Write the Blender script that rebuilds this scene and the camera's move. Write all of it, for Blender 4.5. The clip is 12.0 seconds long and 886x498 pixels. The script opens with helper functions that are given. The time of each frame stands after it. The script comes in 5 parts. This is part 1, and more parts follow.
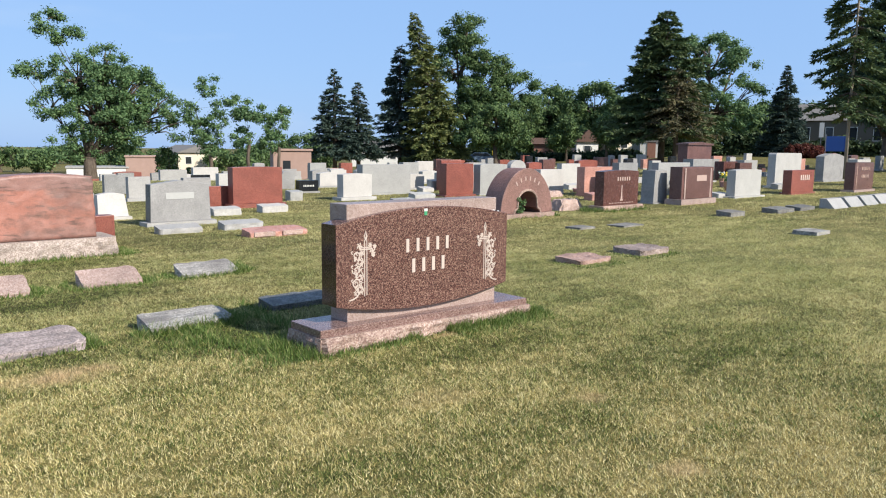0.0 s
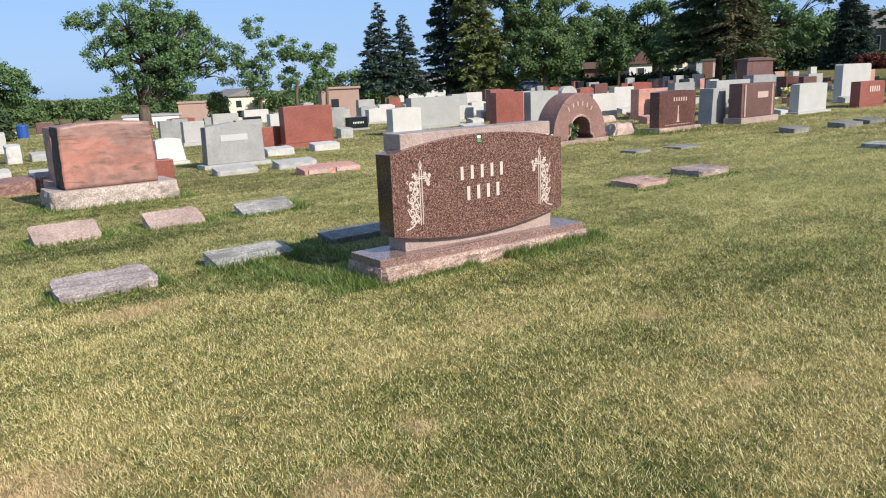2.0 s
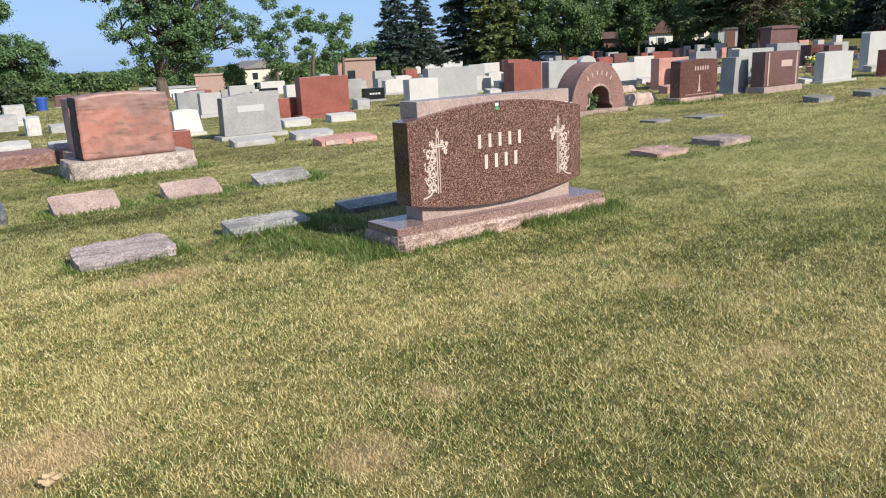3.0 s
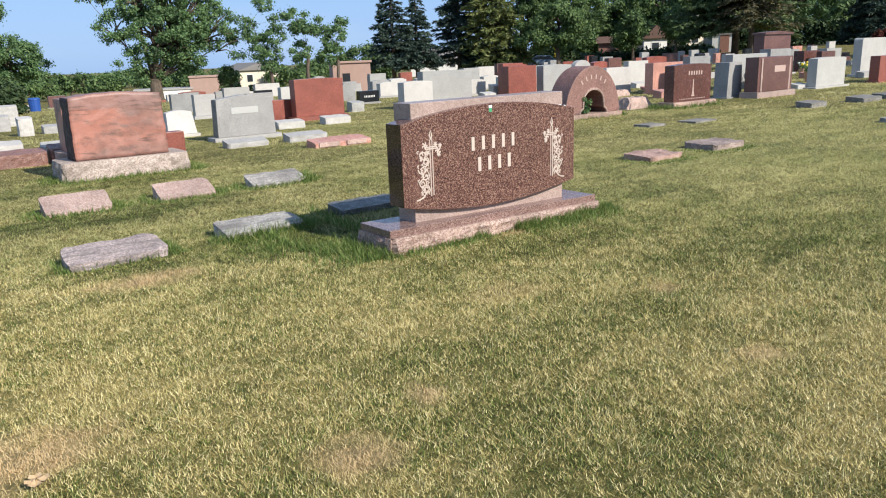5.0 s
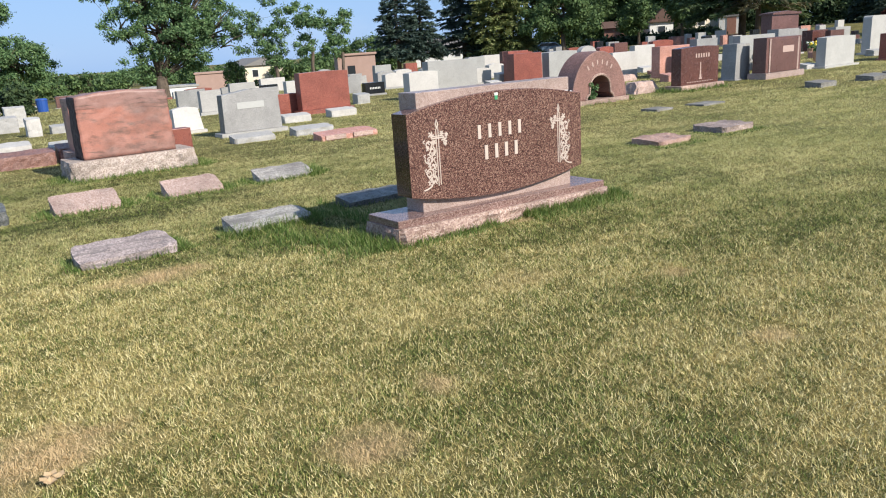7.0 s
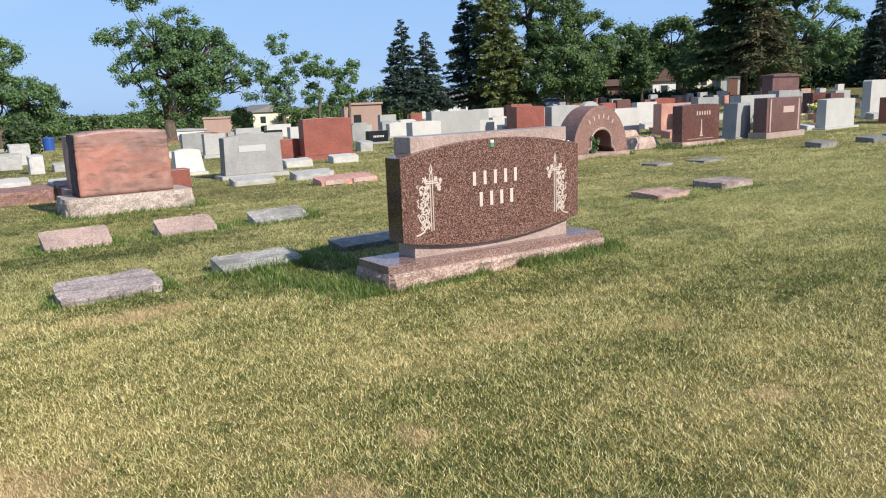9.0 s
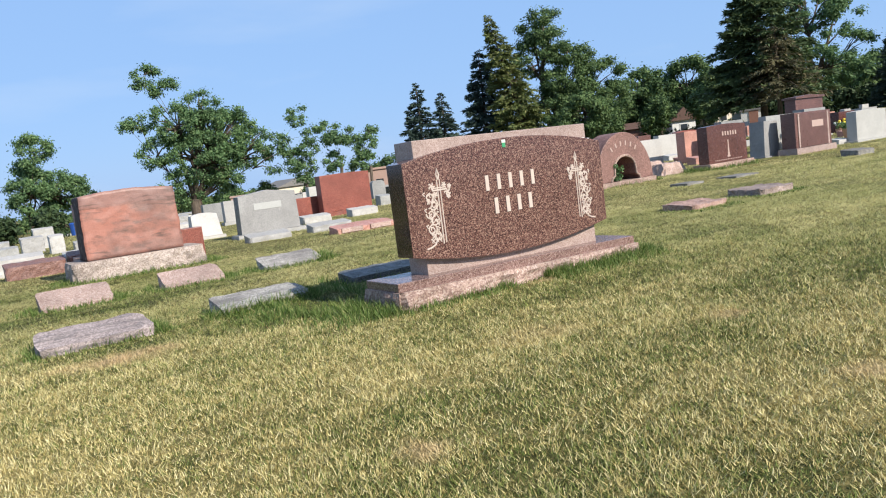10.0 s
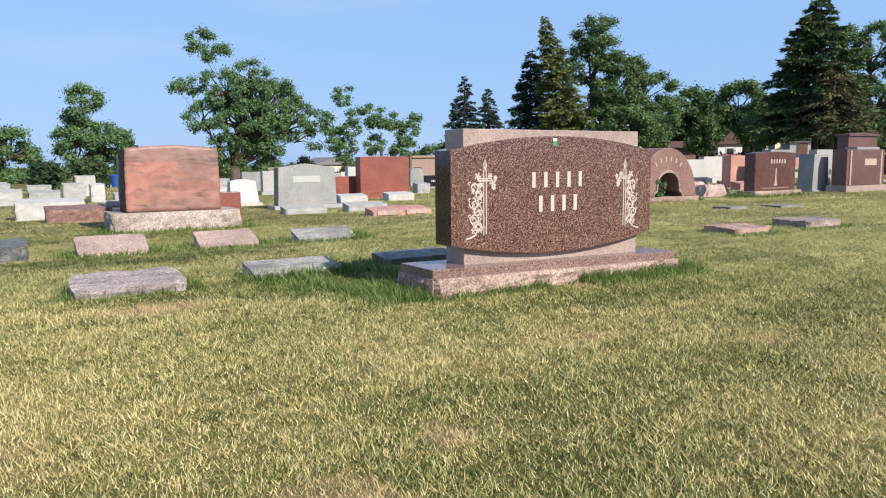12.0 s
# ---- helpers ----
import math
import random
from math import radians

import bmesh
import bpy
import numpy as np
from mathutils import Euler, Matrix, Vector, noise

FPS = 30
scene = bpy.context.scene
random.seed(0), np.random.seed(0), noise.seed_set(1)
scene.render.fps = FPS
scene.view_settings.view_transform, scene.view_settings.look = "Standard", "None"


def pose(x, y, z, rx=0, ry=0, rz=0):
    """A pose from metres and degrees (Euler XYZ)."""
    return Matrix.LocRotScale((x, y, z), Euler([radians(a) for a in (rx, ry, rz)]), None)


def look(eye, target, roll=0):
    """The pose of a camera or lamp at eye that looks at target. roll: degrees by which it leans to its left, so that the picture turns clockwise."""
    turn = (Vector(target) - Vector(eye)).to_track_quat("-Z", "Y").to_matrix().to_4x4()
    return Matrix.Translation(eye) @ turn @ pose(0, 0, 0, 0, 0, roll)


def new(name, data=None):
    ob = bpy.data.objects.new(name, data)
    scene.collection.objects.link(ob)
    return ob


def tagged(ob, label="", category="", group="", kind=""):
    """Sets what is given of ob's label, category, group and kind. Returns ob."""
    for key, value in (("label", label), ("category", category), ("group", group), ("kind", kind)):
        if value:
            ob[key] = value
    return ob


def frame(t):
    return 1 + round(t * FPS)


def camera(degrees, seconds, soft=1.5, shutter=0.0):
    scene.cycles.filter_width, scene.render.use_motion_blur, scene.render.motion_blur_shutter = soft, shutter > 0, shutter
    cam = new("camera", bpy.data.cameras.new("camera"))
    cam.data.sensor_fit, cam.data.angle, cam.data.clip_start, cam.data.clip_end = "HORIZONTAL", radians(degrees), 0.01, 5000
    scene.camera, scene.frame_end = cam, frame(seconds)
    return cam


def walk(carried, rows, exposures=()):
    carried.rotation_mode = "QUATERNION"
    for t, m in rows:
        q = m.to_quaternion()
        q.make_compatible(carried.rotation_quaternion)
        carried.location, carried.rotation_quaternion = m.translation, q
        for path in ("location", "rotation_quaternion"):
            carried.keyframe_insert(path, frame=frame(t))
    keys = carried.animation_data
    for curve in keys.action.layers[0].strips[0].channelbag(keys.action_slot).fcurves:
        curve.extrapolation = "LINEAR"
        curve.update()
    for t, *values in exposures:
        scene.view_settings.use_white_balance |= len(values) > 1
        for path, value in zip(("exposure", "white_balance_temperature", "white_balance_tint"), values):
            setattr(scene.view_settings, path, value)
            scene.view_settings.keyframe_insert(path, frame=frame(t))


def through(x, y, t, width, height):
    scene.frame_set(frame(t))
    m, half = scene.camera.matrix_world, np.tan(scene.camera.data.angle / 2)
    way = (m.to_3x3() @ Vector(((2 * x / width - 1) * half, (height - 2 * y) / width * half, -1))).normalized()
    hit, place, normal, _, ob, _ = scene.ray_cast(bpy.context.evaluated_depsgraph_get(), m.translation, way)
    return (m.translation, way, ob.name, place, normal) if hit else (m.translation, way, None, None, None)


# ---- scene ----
cam = camera(62.4, 12.0, soft=1.1)
PATH = [
    (0, (-2.741, -4.186, 1.39), (-1.425, -2.705, 1.121), 0.6),
    (0.5, (-2.757, -4.199, 1.389), (-1.493, -2.678, 1.087), -0.0),
    (1, (-2.765, -4.191, 1.37), (-1.535, -2.653, 1.023), -0.1),
    (1.5, (-2.755, -4.173, 1.35), (-1.555, -2.624, 0.952), -1.0),
    (2, (-2.776, -4.191, 1.346), (-1.593, -2.641, 0.902), -2.4),
    (2.5, (-2.758, -4.17, 1.322), (-1.601, -2.614, 0.831), -3.1),
    (3, (-2.767, -4.172, 1.314), (-1.634, -2.607, 0.8), -2.7),
    (5, (-2.756, -4.172, 1.302), (-1.608, -2.614, 0.796), -2.3),
    (5.5, (-2.758, -4.176, 1.3), (-1.615, -2.615, 0.794), -3.1),
    (6, (-2.749, -4.167, 1.292), (-1.618, -2.601, 0.773), -3.7),
    (6.5, (-2.745, -4.165, 1.292), (-1.623, -2.596, 0.762), -3.9),
    (8.5, (-2.728, -4.159, 1.285), (-1.605, -2.584, 0.776), -3.1),
    (9, (-2.631, -4.121, 1.241), (-1.488, -2.529, 0.844), -2.2),
    (9.5, (-2.407, -3.892, 0.961), (-1.281, -2.257, 0.721), -4.7),
    (10, (-2.287, -3.781, 0.835), (-1.188, -2.125, 0.609), -7.3),
    (10.5, (-2.29, -3.756, 0.799), (-1.214, -2.089, 0.548), -7.5),
    (11, (-2.303, -3.73, 0.781), (-1.266, -2.044, 0.491), -7.4),
    (11.5, (-2.316, -3.723, 0.799), (-1.291, -2.034, 0.49), -4.1),
    (12, (-2.323, -3.718, 0.804), (-1.29, -2.022, 0.568), -0.6),
]
walk(cam, [(t, look(eye, target, roll)) for t, eye, target, roll in PATH])

# ---- world, sun, exposure ----
SUN = Vector((0.27, -1.0, 0.7)).normalized()
world = bpy.data.worlds.new("world")
scene.world = world
world.use_nodes = True
wn = world.node_tree.nodes
sky = wn.new("ShaderNodeTexSky")
sky.sky_type = "NISHITA"
sky.sun_disc = False
sky.sun_elevation = math.asin(SUN.z)
sky.sun_rotation = math.atan2(SUN.x, SUN.y)
sky.air_density, sky.dust_density, sky.ozone_density = 1.0, 0.6, 1.5
haze = wn.new("ShaderNodeMix")  # summer haze evens the clear sky out
haze.data_type = "RGBA"
up = wn.new("ShaderNodeTexCoord")
sep = wn.new("ShaderNodeSeparateXYZ")
thin = wn.new("ShaderNodeMapRange")  # the haze thins out overhead
thin.inputs["From Min"].default_value, thin.inputs["From Max"].default_value = 0.3, 0.75
thin.inputs["To Min"].default_value, thin.inputs["To Max"].default_value = 0.86, 0.05
world.node_tree.links.new(up.outputs["Generated"], sep.inputs[0])
world.node_tree.links.new(sep.outputs["Z"], thin.inputs["Value"])
world.node_tree.links.new(thin.outputs[0], haze.inputs[0])
haze.inputs[7].default_value = (2.0, 3.4, 5.95, 1)
world.node_tree.links.new(sky.outputs[0], haze.inputs[6])
wn["Background"].inputs["Strength"].default_value = 0.13
wisps = wn.new("ShaderNodeTexNoise")  # a few faint high clouds
wisps.inputs["Scale"].default_value, wisps.inputs["Detail"].default_value = 2.6, 5
wmap = wn.new("ShaderNodeMapping")
wmap.inputs["Scale"].default_value = (1, 1, 4.5)
world.node_tree.links.new(up.outputs["Generated"], wmap.inputs["Vector"])
world.node_tree.links.new(wmap.outputs[0], wisps.inputs["Vector"])
faint = wn.new("ShaderNodeMapRange")
faint.inputs["From Min"].default_value, faint.inputs["From Max"].default_value = 0.5, 0.78
faint.inputs["To Max"].default_value = 0.3
world.node_tree.links.new(wisps.outputs["Fac"], faint.inputs["Value"])
cloud = wn.new("ShaderNodeMix")
cloud.data_type = "RGBA"
cloud.inputs[7].default_value = (4.6, 5.3, 6.2, 1)
world.node_tree.links.new(faint.outputs[0], cloud.inputs[0])
world.node_tree.links.new(haze.outputs[2], cloud.inputs[6])
world.node_tree.links.new(cloud.outputs[2], wn["Background"].inputs["Color"])
sun = new("sun", bpy.data.lights.new("sun", "SUN"))
sun.data.energy, sun.data.angle, sun.data.color = 4.9, radians(0.6), (1.0, 0.93, 0.82)
sun.matrix_world = look((20, -40, 40), Vector((20, -40, 40)) - SUN)
scene.view_settings.exposure = 0.3


# ---- materials ----
class Mat:
    """A principled material and a few short ways to wire procedural detail into it."""

    def __init__(self, name, rough=0.6, spec=0.5):
        self.m = bpy.data.materials.new(name)
        self.m.use_nodes = True
        self.t = self.m.node_tree
        self.p = self.t.nodes["Principled BSDF"]
        self.p.inputs["Roughness"].default_value = rough
        self.p.inputs["Specular IOR Level"].default_value = spec
        self.pos = self.node("ShaderNodeNewGeometry").outputs["Position"]

    def node(self, kind, **values):
        n = self.t.nodes.new(kind)
        for k, v in values.items():
            n.inputs[k.replace("_", " ")].default_value = v
        return n

    def link(self, a, b):
        self.t.links.new(a, b)

    def noise(self, scale, detail=4.0, rough=0.6, vec=None, stretch=None):
        vec = vec or self.pos
        if stretch:
            k = self.node("ShaderNodeMapping")
            k.inputs["Scale"].default_value = stretch
            self.link(vec, k.inputs["Vector"])
            vec = k.outputs[0]
        n = self.node("ShaderNodeTexNoise", Scale=scale, Detail=detail, Roughness=rough)
        self.link(vec, n.inputs["Vector"])
        return n.outputs["Fac"]

    def cells(self, scale, out="Color"):
        n = self.node("ShaderNodeTexVoronoi", Scale=scale)
        self.link(self.pos, n.inputs["Vector"])
        return n.outputs[out]

    def ramp(self, fac, stops):
        r = self.node("ShaderNodeValToRGB")
        e = r.color_ramp.elements
        while len(e) < len(stops):
            e.new(0.5)
        for el, (p, c) in zip(e, stops):
            el.position = p
            el.color = (*c, 1) if len(c) == 3 else c
        self.link(fac, r.inputs[0])
        return r.outputs[0]

    def mix(self, fac, a, b, how="MIX"):
        n = self.t.nodes.new("ShaderNodeMix")
        n.data_type, n.blend_type = "RGBA", how
        for sock, v in ((n.inputs[0], fac), (n.inputs[6], a), (n.inputs[7], b)):
            if hasattr(v, "is_output"):
                self.link(v, sock)
            elif isinstance(v, (int, float)):
                sock.default_value = v
            else:
                sock.default_value = (*v, 1)
        return n.outputs[2]

    def math(self, how, a, b):
        n = self.t.nodes.new("ShaderNodeMath")
        n.operation = how
        for sock, v in zip(n.inputs, (a, b)):
            if hasattr(v, "is_output"):
                self.link(v, sock)
            else:
                sock.default_value = v
        return n.outputs[0]

    def island(self):
        return self.node("ShaderNodeNewGeometry").outputs["Random Per Island"]

    def each(self):
        return self.node("ShaderNodeObjectInfo").outputs["Random"]

    def color(self, c):
        if hasattr(c, "is_output"):
            self.link(c, self.p.inputs["Base Color"])
        else:
            self.p.inputs["Base Color"].default_value = (*c, 1)
        return self

    def rough(self, r):
        self.link(r, self.p.inputs["Roughness"])
        return self

    def bump(self, h, strength=0.4, dist=0.01):
        b = self.node("ShaderNodeBump", Strength=strength, Distance=dist)
        self.link(h, b.inputs["Height"])
        self.link(b.outputs[0], self.p.inputs["Normal"])
        return self


def granite(name, dark, mid, light, grain=220.0, rough=0.3, relief=0.0, vary=0.12):
    """Crystals of three tones, soft cloudy staining, and more or less polish."""
    m = Mat(name, rough, 0.5)
    n = m.node("ShaderNodeTexVoronoi", Scale=grain)
    m.link(m.pos, n.inputs["Vector"])
    sep = m.node("ShaderNodeSeparateColor")
    m.link(n.outputs["Color"], sep.inputs[0])
    base = m.ramp(sep.outputs[0], [(0.0, dark), (0.28, dark), (0.4, mid), (0.72, mid), (0.85, light), (1.0, light)])
    cloud = m.ramp(m.noise(2.2, 5, 0.65), [(0.3, (1 - vary * 2,) * 3), (0.7, (1 + vary,) * 3)])
    c = m.mix(1.0, base, cloud, "MULTIPLY")
    if relief >= 0.3:  # lichen and dirt on split faces
        c = m.mix(m.ramp(m.noise(6.5, 7, 0.72, stretch=(0.28, 1.8, 3.0)), [(0.48, (0, 0, 0)), (0.62, (0.75, 0.75, 0.75))]), c, (0.13, 0.12, 0.115))
    tone = m.ramp(m.each(), [(0, (0.9, 0.9, 0.9)), (1, (1.08, 1.05, 1.05))])
    m.color(m.mix(1.0, c, tone, "MULTIPLY"))
    m.rough(m.ramp(m.noise(14, 4), [(0.3, (rough * 0.8,) * 3), (0.75, (min(1, rough * 1.5),) * 3)]))
    if relief:
        m.bump(m.noise(38, 8, 0.7), relief, 0.02)
    return m.m


def plain(name, c, rough=0.6, vary=0.1, scale=3.0, metal=0.0, relief=0.15):
    m = Mat(name, rough)
    lo, hi = [x * (1 - vary) for x in c], [min(1, x * (1 + vary)) for x in c]
    big = m.ramp(m.noise(scale, 5, 0.65), [(0.3, lo), (0.7, hi)])
    m.color(m.mix(0.25, big, m.ramp(m.noise(scale * 18, 3), [(0.3, lo), (0.7, hi)])))
    m.p.inputs["Metallic"].default_value = metal
    m.bump(m.noise(scale * 14, 4), relief, 0.01)
    return m.m


MAROON = granite("polished_maroon_granite", (0.044, 0.022, 0.022), (0.134, 0.067, 0.055), (0.305, 0.195, 0.154), 195, 0.16, vary=0.06)
MAUVE = granite("honed_mauve_granite", (0.31, 0.215, 0.185), (0.43, 0.325, 0.285), (0.51, 0.405, 0.36), 210, 0.3)
# Smoother polish for the monument's ends; the halved tone paints in their shade.
MAROONSIDE = granite("shade_dark_polished_maroon_granite", (0.02, 0.01, 0.01), (0.06, 0.028, 0.024), (0.12, 0.075, 0.06), 205, 0.1)
PITCHED = granite("rock_pitched_pink_granite", (0.27, 0.17, 0.14), (0.43, 0.3, 0.245), (0.54, 0.42, 0.36), 110, 0.8, 0.29, 0.2)
ARCH = granite("warm_brown_pink_granite", (0.144, 0.072, 0.061), (0.279, 0.149, 0.122), (0.360, 0.216, 0.180), 120, 0.5, 0.2)
ROSE = granite("rose_granite", (0.160, 0.044, 0.033), (0.304, 0.092, 0.067), (0.352, 0.133, 0.096), 160, 0.35)
BROWN = granite("brown_granite", (0.084, 0.038, 0.034), (0.168, 0.084, 0.071), (0.218, 0.126, 0.109), 160, 0.3)
OXBLOOD = granite("oxblood_granite", (0.055, 0.024, 0.021), (0.125, 0.052, 0.044), (0.18, 0.085, 0.07), 160, 0.22)
GREY = granite("grey_granite", (0.232, 0.235, 0.232), (0.315, 0.314, 0.308), (0.365, 0.360, 0.350), 170, 0.55)
PALE = granite("pale_grey_granite", (0.304, 0.304, 0.293), (0.385, 0.385, 0.372), (0.426, 0.42, 0.4), 170, 0.6, 0.12, 0.06)
WHITE = granite("white_granite", (0.425, 0.417, 0.395), (0.490, 0.482, 0.456), (0.530, 0.520, 0.490), 170, 0.6, 0.15, 0.06)
BLACK = granite("black_granite", (0.012, 0.013, 0.015), (0.02, 0.022, 0.025), (0.035, 0.037, 0.04), 200, 0.14)
CORAL = granite("coral_granite", (0.36, 0.16, 0.12), (0.52, 0.27, 0.21), (0.6, 0.36, 0.3), 150, 0.45)
GREYPITCH = granite("weathered_grey_granite", (0.258, 0.250, 0.232), (0.405, 0.390, 0.360), (0.546, 0.528, 0.485), 130, 0.85, 0.35, 0.2)
PINKPITCH = granite("weathered_pink_granite", (0.33, 0.225, 0.19), (0.47, 0.34, 0.29), (0.57, 0.46, 0.41), 130, 0.85, 0.29, 0.2)
CREAMPITCH = granite("creamy_pink_pitched_granite", (0.31, 0.245, 0.21), (0.445, 0.37, 0.32), (0.55, 0.465, 0.415), 90, 0.85, 0.28, 0.2)
WEATHERED = granite("streaked_grey_pink_granite", (0.235, 0.195, 0.19), (0.375, 0.315, 0.30), (0.50, 0.43, 0.41), 130, 0.85, 0.4, 0.25)
# Veined stone's ends: their shade is put into this dark colour.
DARKEND = granite("shade_dark_red_granite", (0.022, 0.010, 0.010), (0.05, 0.024, 0.022), (0.085, 0.045, 0.04), 160, 0.7)
SLATE = granite("dark_slate_granite", (0.06, 0.066, 0.066), (0.13, 0.137, 0.132), (0.2, 0.203, 0.193), 140, 0.45, 0.2)


def veined():
    """Salmon granite: a browner bed along the top, an orange heart, thin dark seams and a few smudges."""
    m = Mat("veined_red_granite", 0.5)
    soft = m.noise(2.6, 5, 0.6)
    base = m.ramp(soft, [(0.3, (0.17, 0.09, 0.075)), (0.5, (0.275, 0.148, 0.12)), (0.7, (0.36, 0.215, 0.18))])
    heart = m.ramp(m.noise(1.5, 3, 0.5, stretch=(1, 1, 1.5)), [(0.46, (0, 0, 0)), (0.6, (0.6, 0.6, 0.6))])
    c = m.mix(heart, base, (0.44, 0.165, 0.115))

    def tilted(turn, scale):
        k = m.node("ShaderNodeMapping")
        k.inputs["Rotation"].default_value = (0, radians(turn), 0)
        k.inputs["Scale"].default_value = scale
        m.link(m.pos, k.inputs["Vector"])
        return k.outputs[0]

    sep = m.node("ShaderNodeSeparateXYZ")
    m.link(m.pos, sep.inputs[0])
    bed = m.math("ADD", sep.outputs["Z"], m.math("MULTIPLY", m.math("SUBTRACT", m.noise(2.2, 4, 0.55), 0.5), 0.16))
    c = m.mix(m.ramp(bed, [(0.84, (0, 0, 0)), (0.88, (0.75, 0.75, 0.75))]), c, (0.27, 0.155, 0.135))
    for level in (0.80, 0.855, 0.905):  # thin dark bedding lines near the top
        gap = m.math("ABSOLUTE", m.math("SUBTRACT", bed, level), 0)
        line = m.math("MULTIPLY", m.ramp(gap, [(0.003, (0.85, 0.85, 0.85)), (0.009, (0, 0, 0))]), m.ramp(m.noise(3.0, 4), [(0.4, (0, 0, 0)), (0.55, (1, 1, 1))]))
        c = m.mix(line, c, (0.10, 0.065, 0.058))
    seam = m.math("ABSOLUTE", m.math("SUBTRACT", m.noise(1.0, 5, 0.55, vec=tilted(-34, (0.6, 0.6, 2.2))), 0.52), 0)
    here = m.math("MULTIPLY", m.ramp(seam, [(0.004, (0.8, 0.8, 0.8)), (0.022, (0, 0, 0))]), m.ramp(m.noise(2.1, 4), [(0.5, (0, 0, 0)), (0.6, (1, 1, 1))]))
    c = m.mix(here, c, (0.11, 0.07, 0.06))
    smudge = m.ramp(m.noise(3.8, 5, 0.6, vec=tilted(-24, (0.7, 0.7, 1.8))), [(0.55, (0, 0, 0)), (0.66, (0.75, 0.75, 0.75))])
    c = m.mix(smudge, c, (0.13, 0.085, 0.07))
    blot = m.ramp(m.noise(9, 6, 0.7, stretch=(0.8, 1, 1.6)), [(0.5, (0, 0, 0)), (0.68, (0.6, 0.6, 0.6))])
    c = m.mix(blot, c, (0.15, 0.092, 0.078))
    speck = m.ramp(m.cells(110, "Distance"), [(0.0, (0.84, 0.84, 0.84)), (0.6, (1.08, 1.06, 1.04))])
    m.color(m.mix(1.0, c, speck, "MULTIPLY"))
    m.bump(m.noise(14, 6), 0.3, 0.02)
    return m.m


VEINED = veined()
LETTER = plain("pale_sandblasted_stone", (0.55, 0.46, 0.4), 0.9, 0.06, 30)
LETTERSOFT = plain("frosted_grey_lettering", (0.45, 0.45, 0.435), 0.9, 0.05, 20)
LETTERPINK = plain("frosted_pink_lettering", (0.44, 0.32, 0.28), 0.9, 0.05, 20)
LETTERGREY = plain("light_carved_panel", (0.7, 0.69, 0.66), 0.9, 0.05, 20)


def thin_leaf(m, c, through):
    """A surface that lets part of the light through."""
    m.color(c)
    tr = m.node("ShaderNodeBsdfTranslucent")
    m.link(c, tr.inputs["Color"])
    mx = m.node("ShaderNodeMixShader", Fac=through)
    m.link(m.p.outputs[0], mx.inputs[1])
    m.link(tr.outputs[0], mx.inputs[2])
    m.link(mx.outputs[0], m.t.nodes["Material Output"].inputs["Surface"])


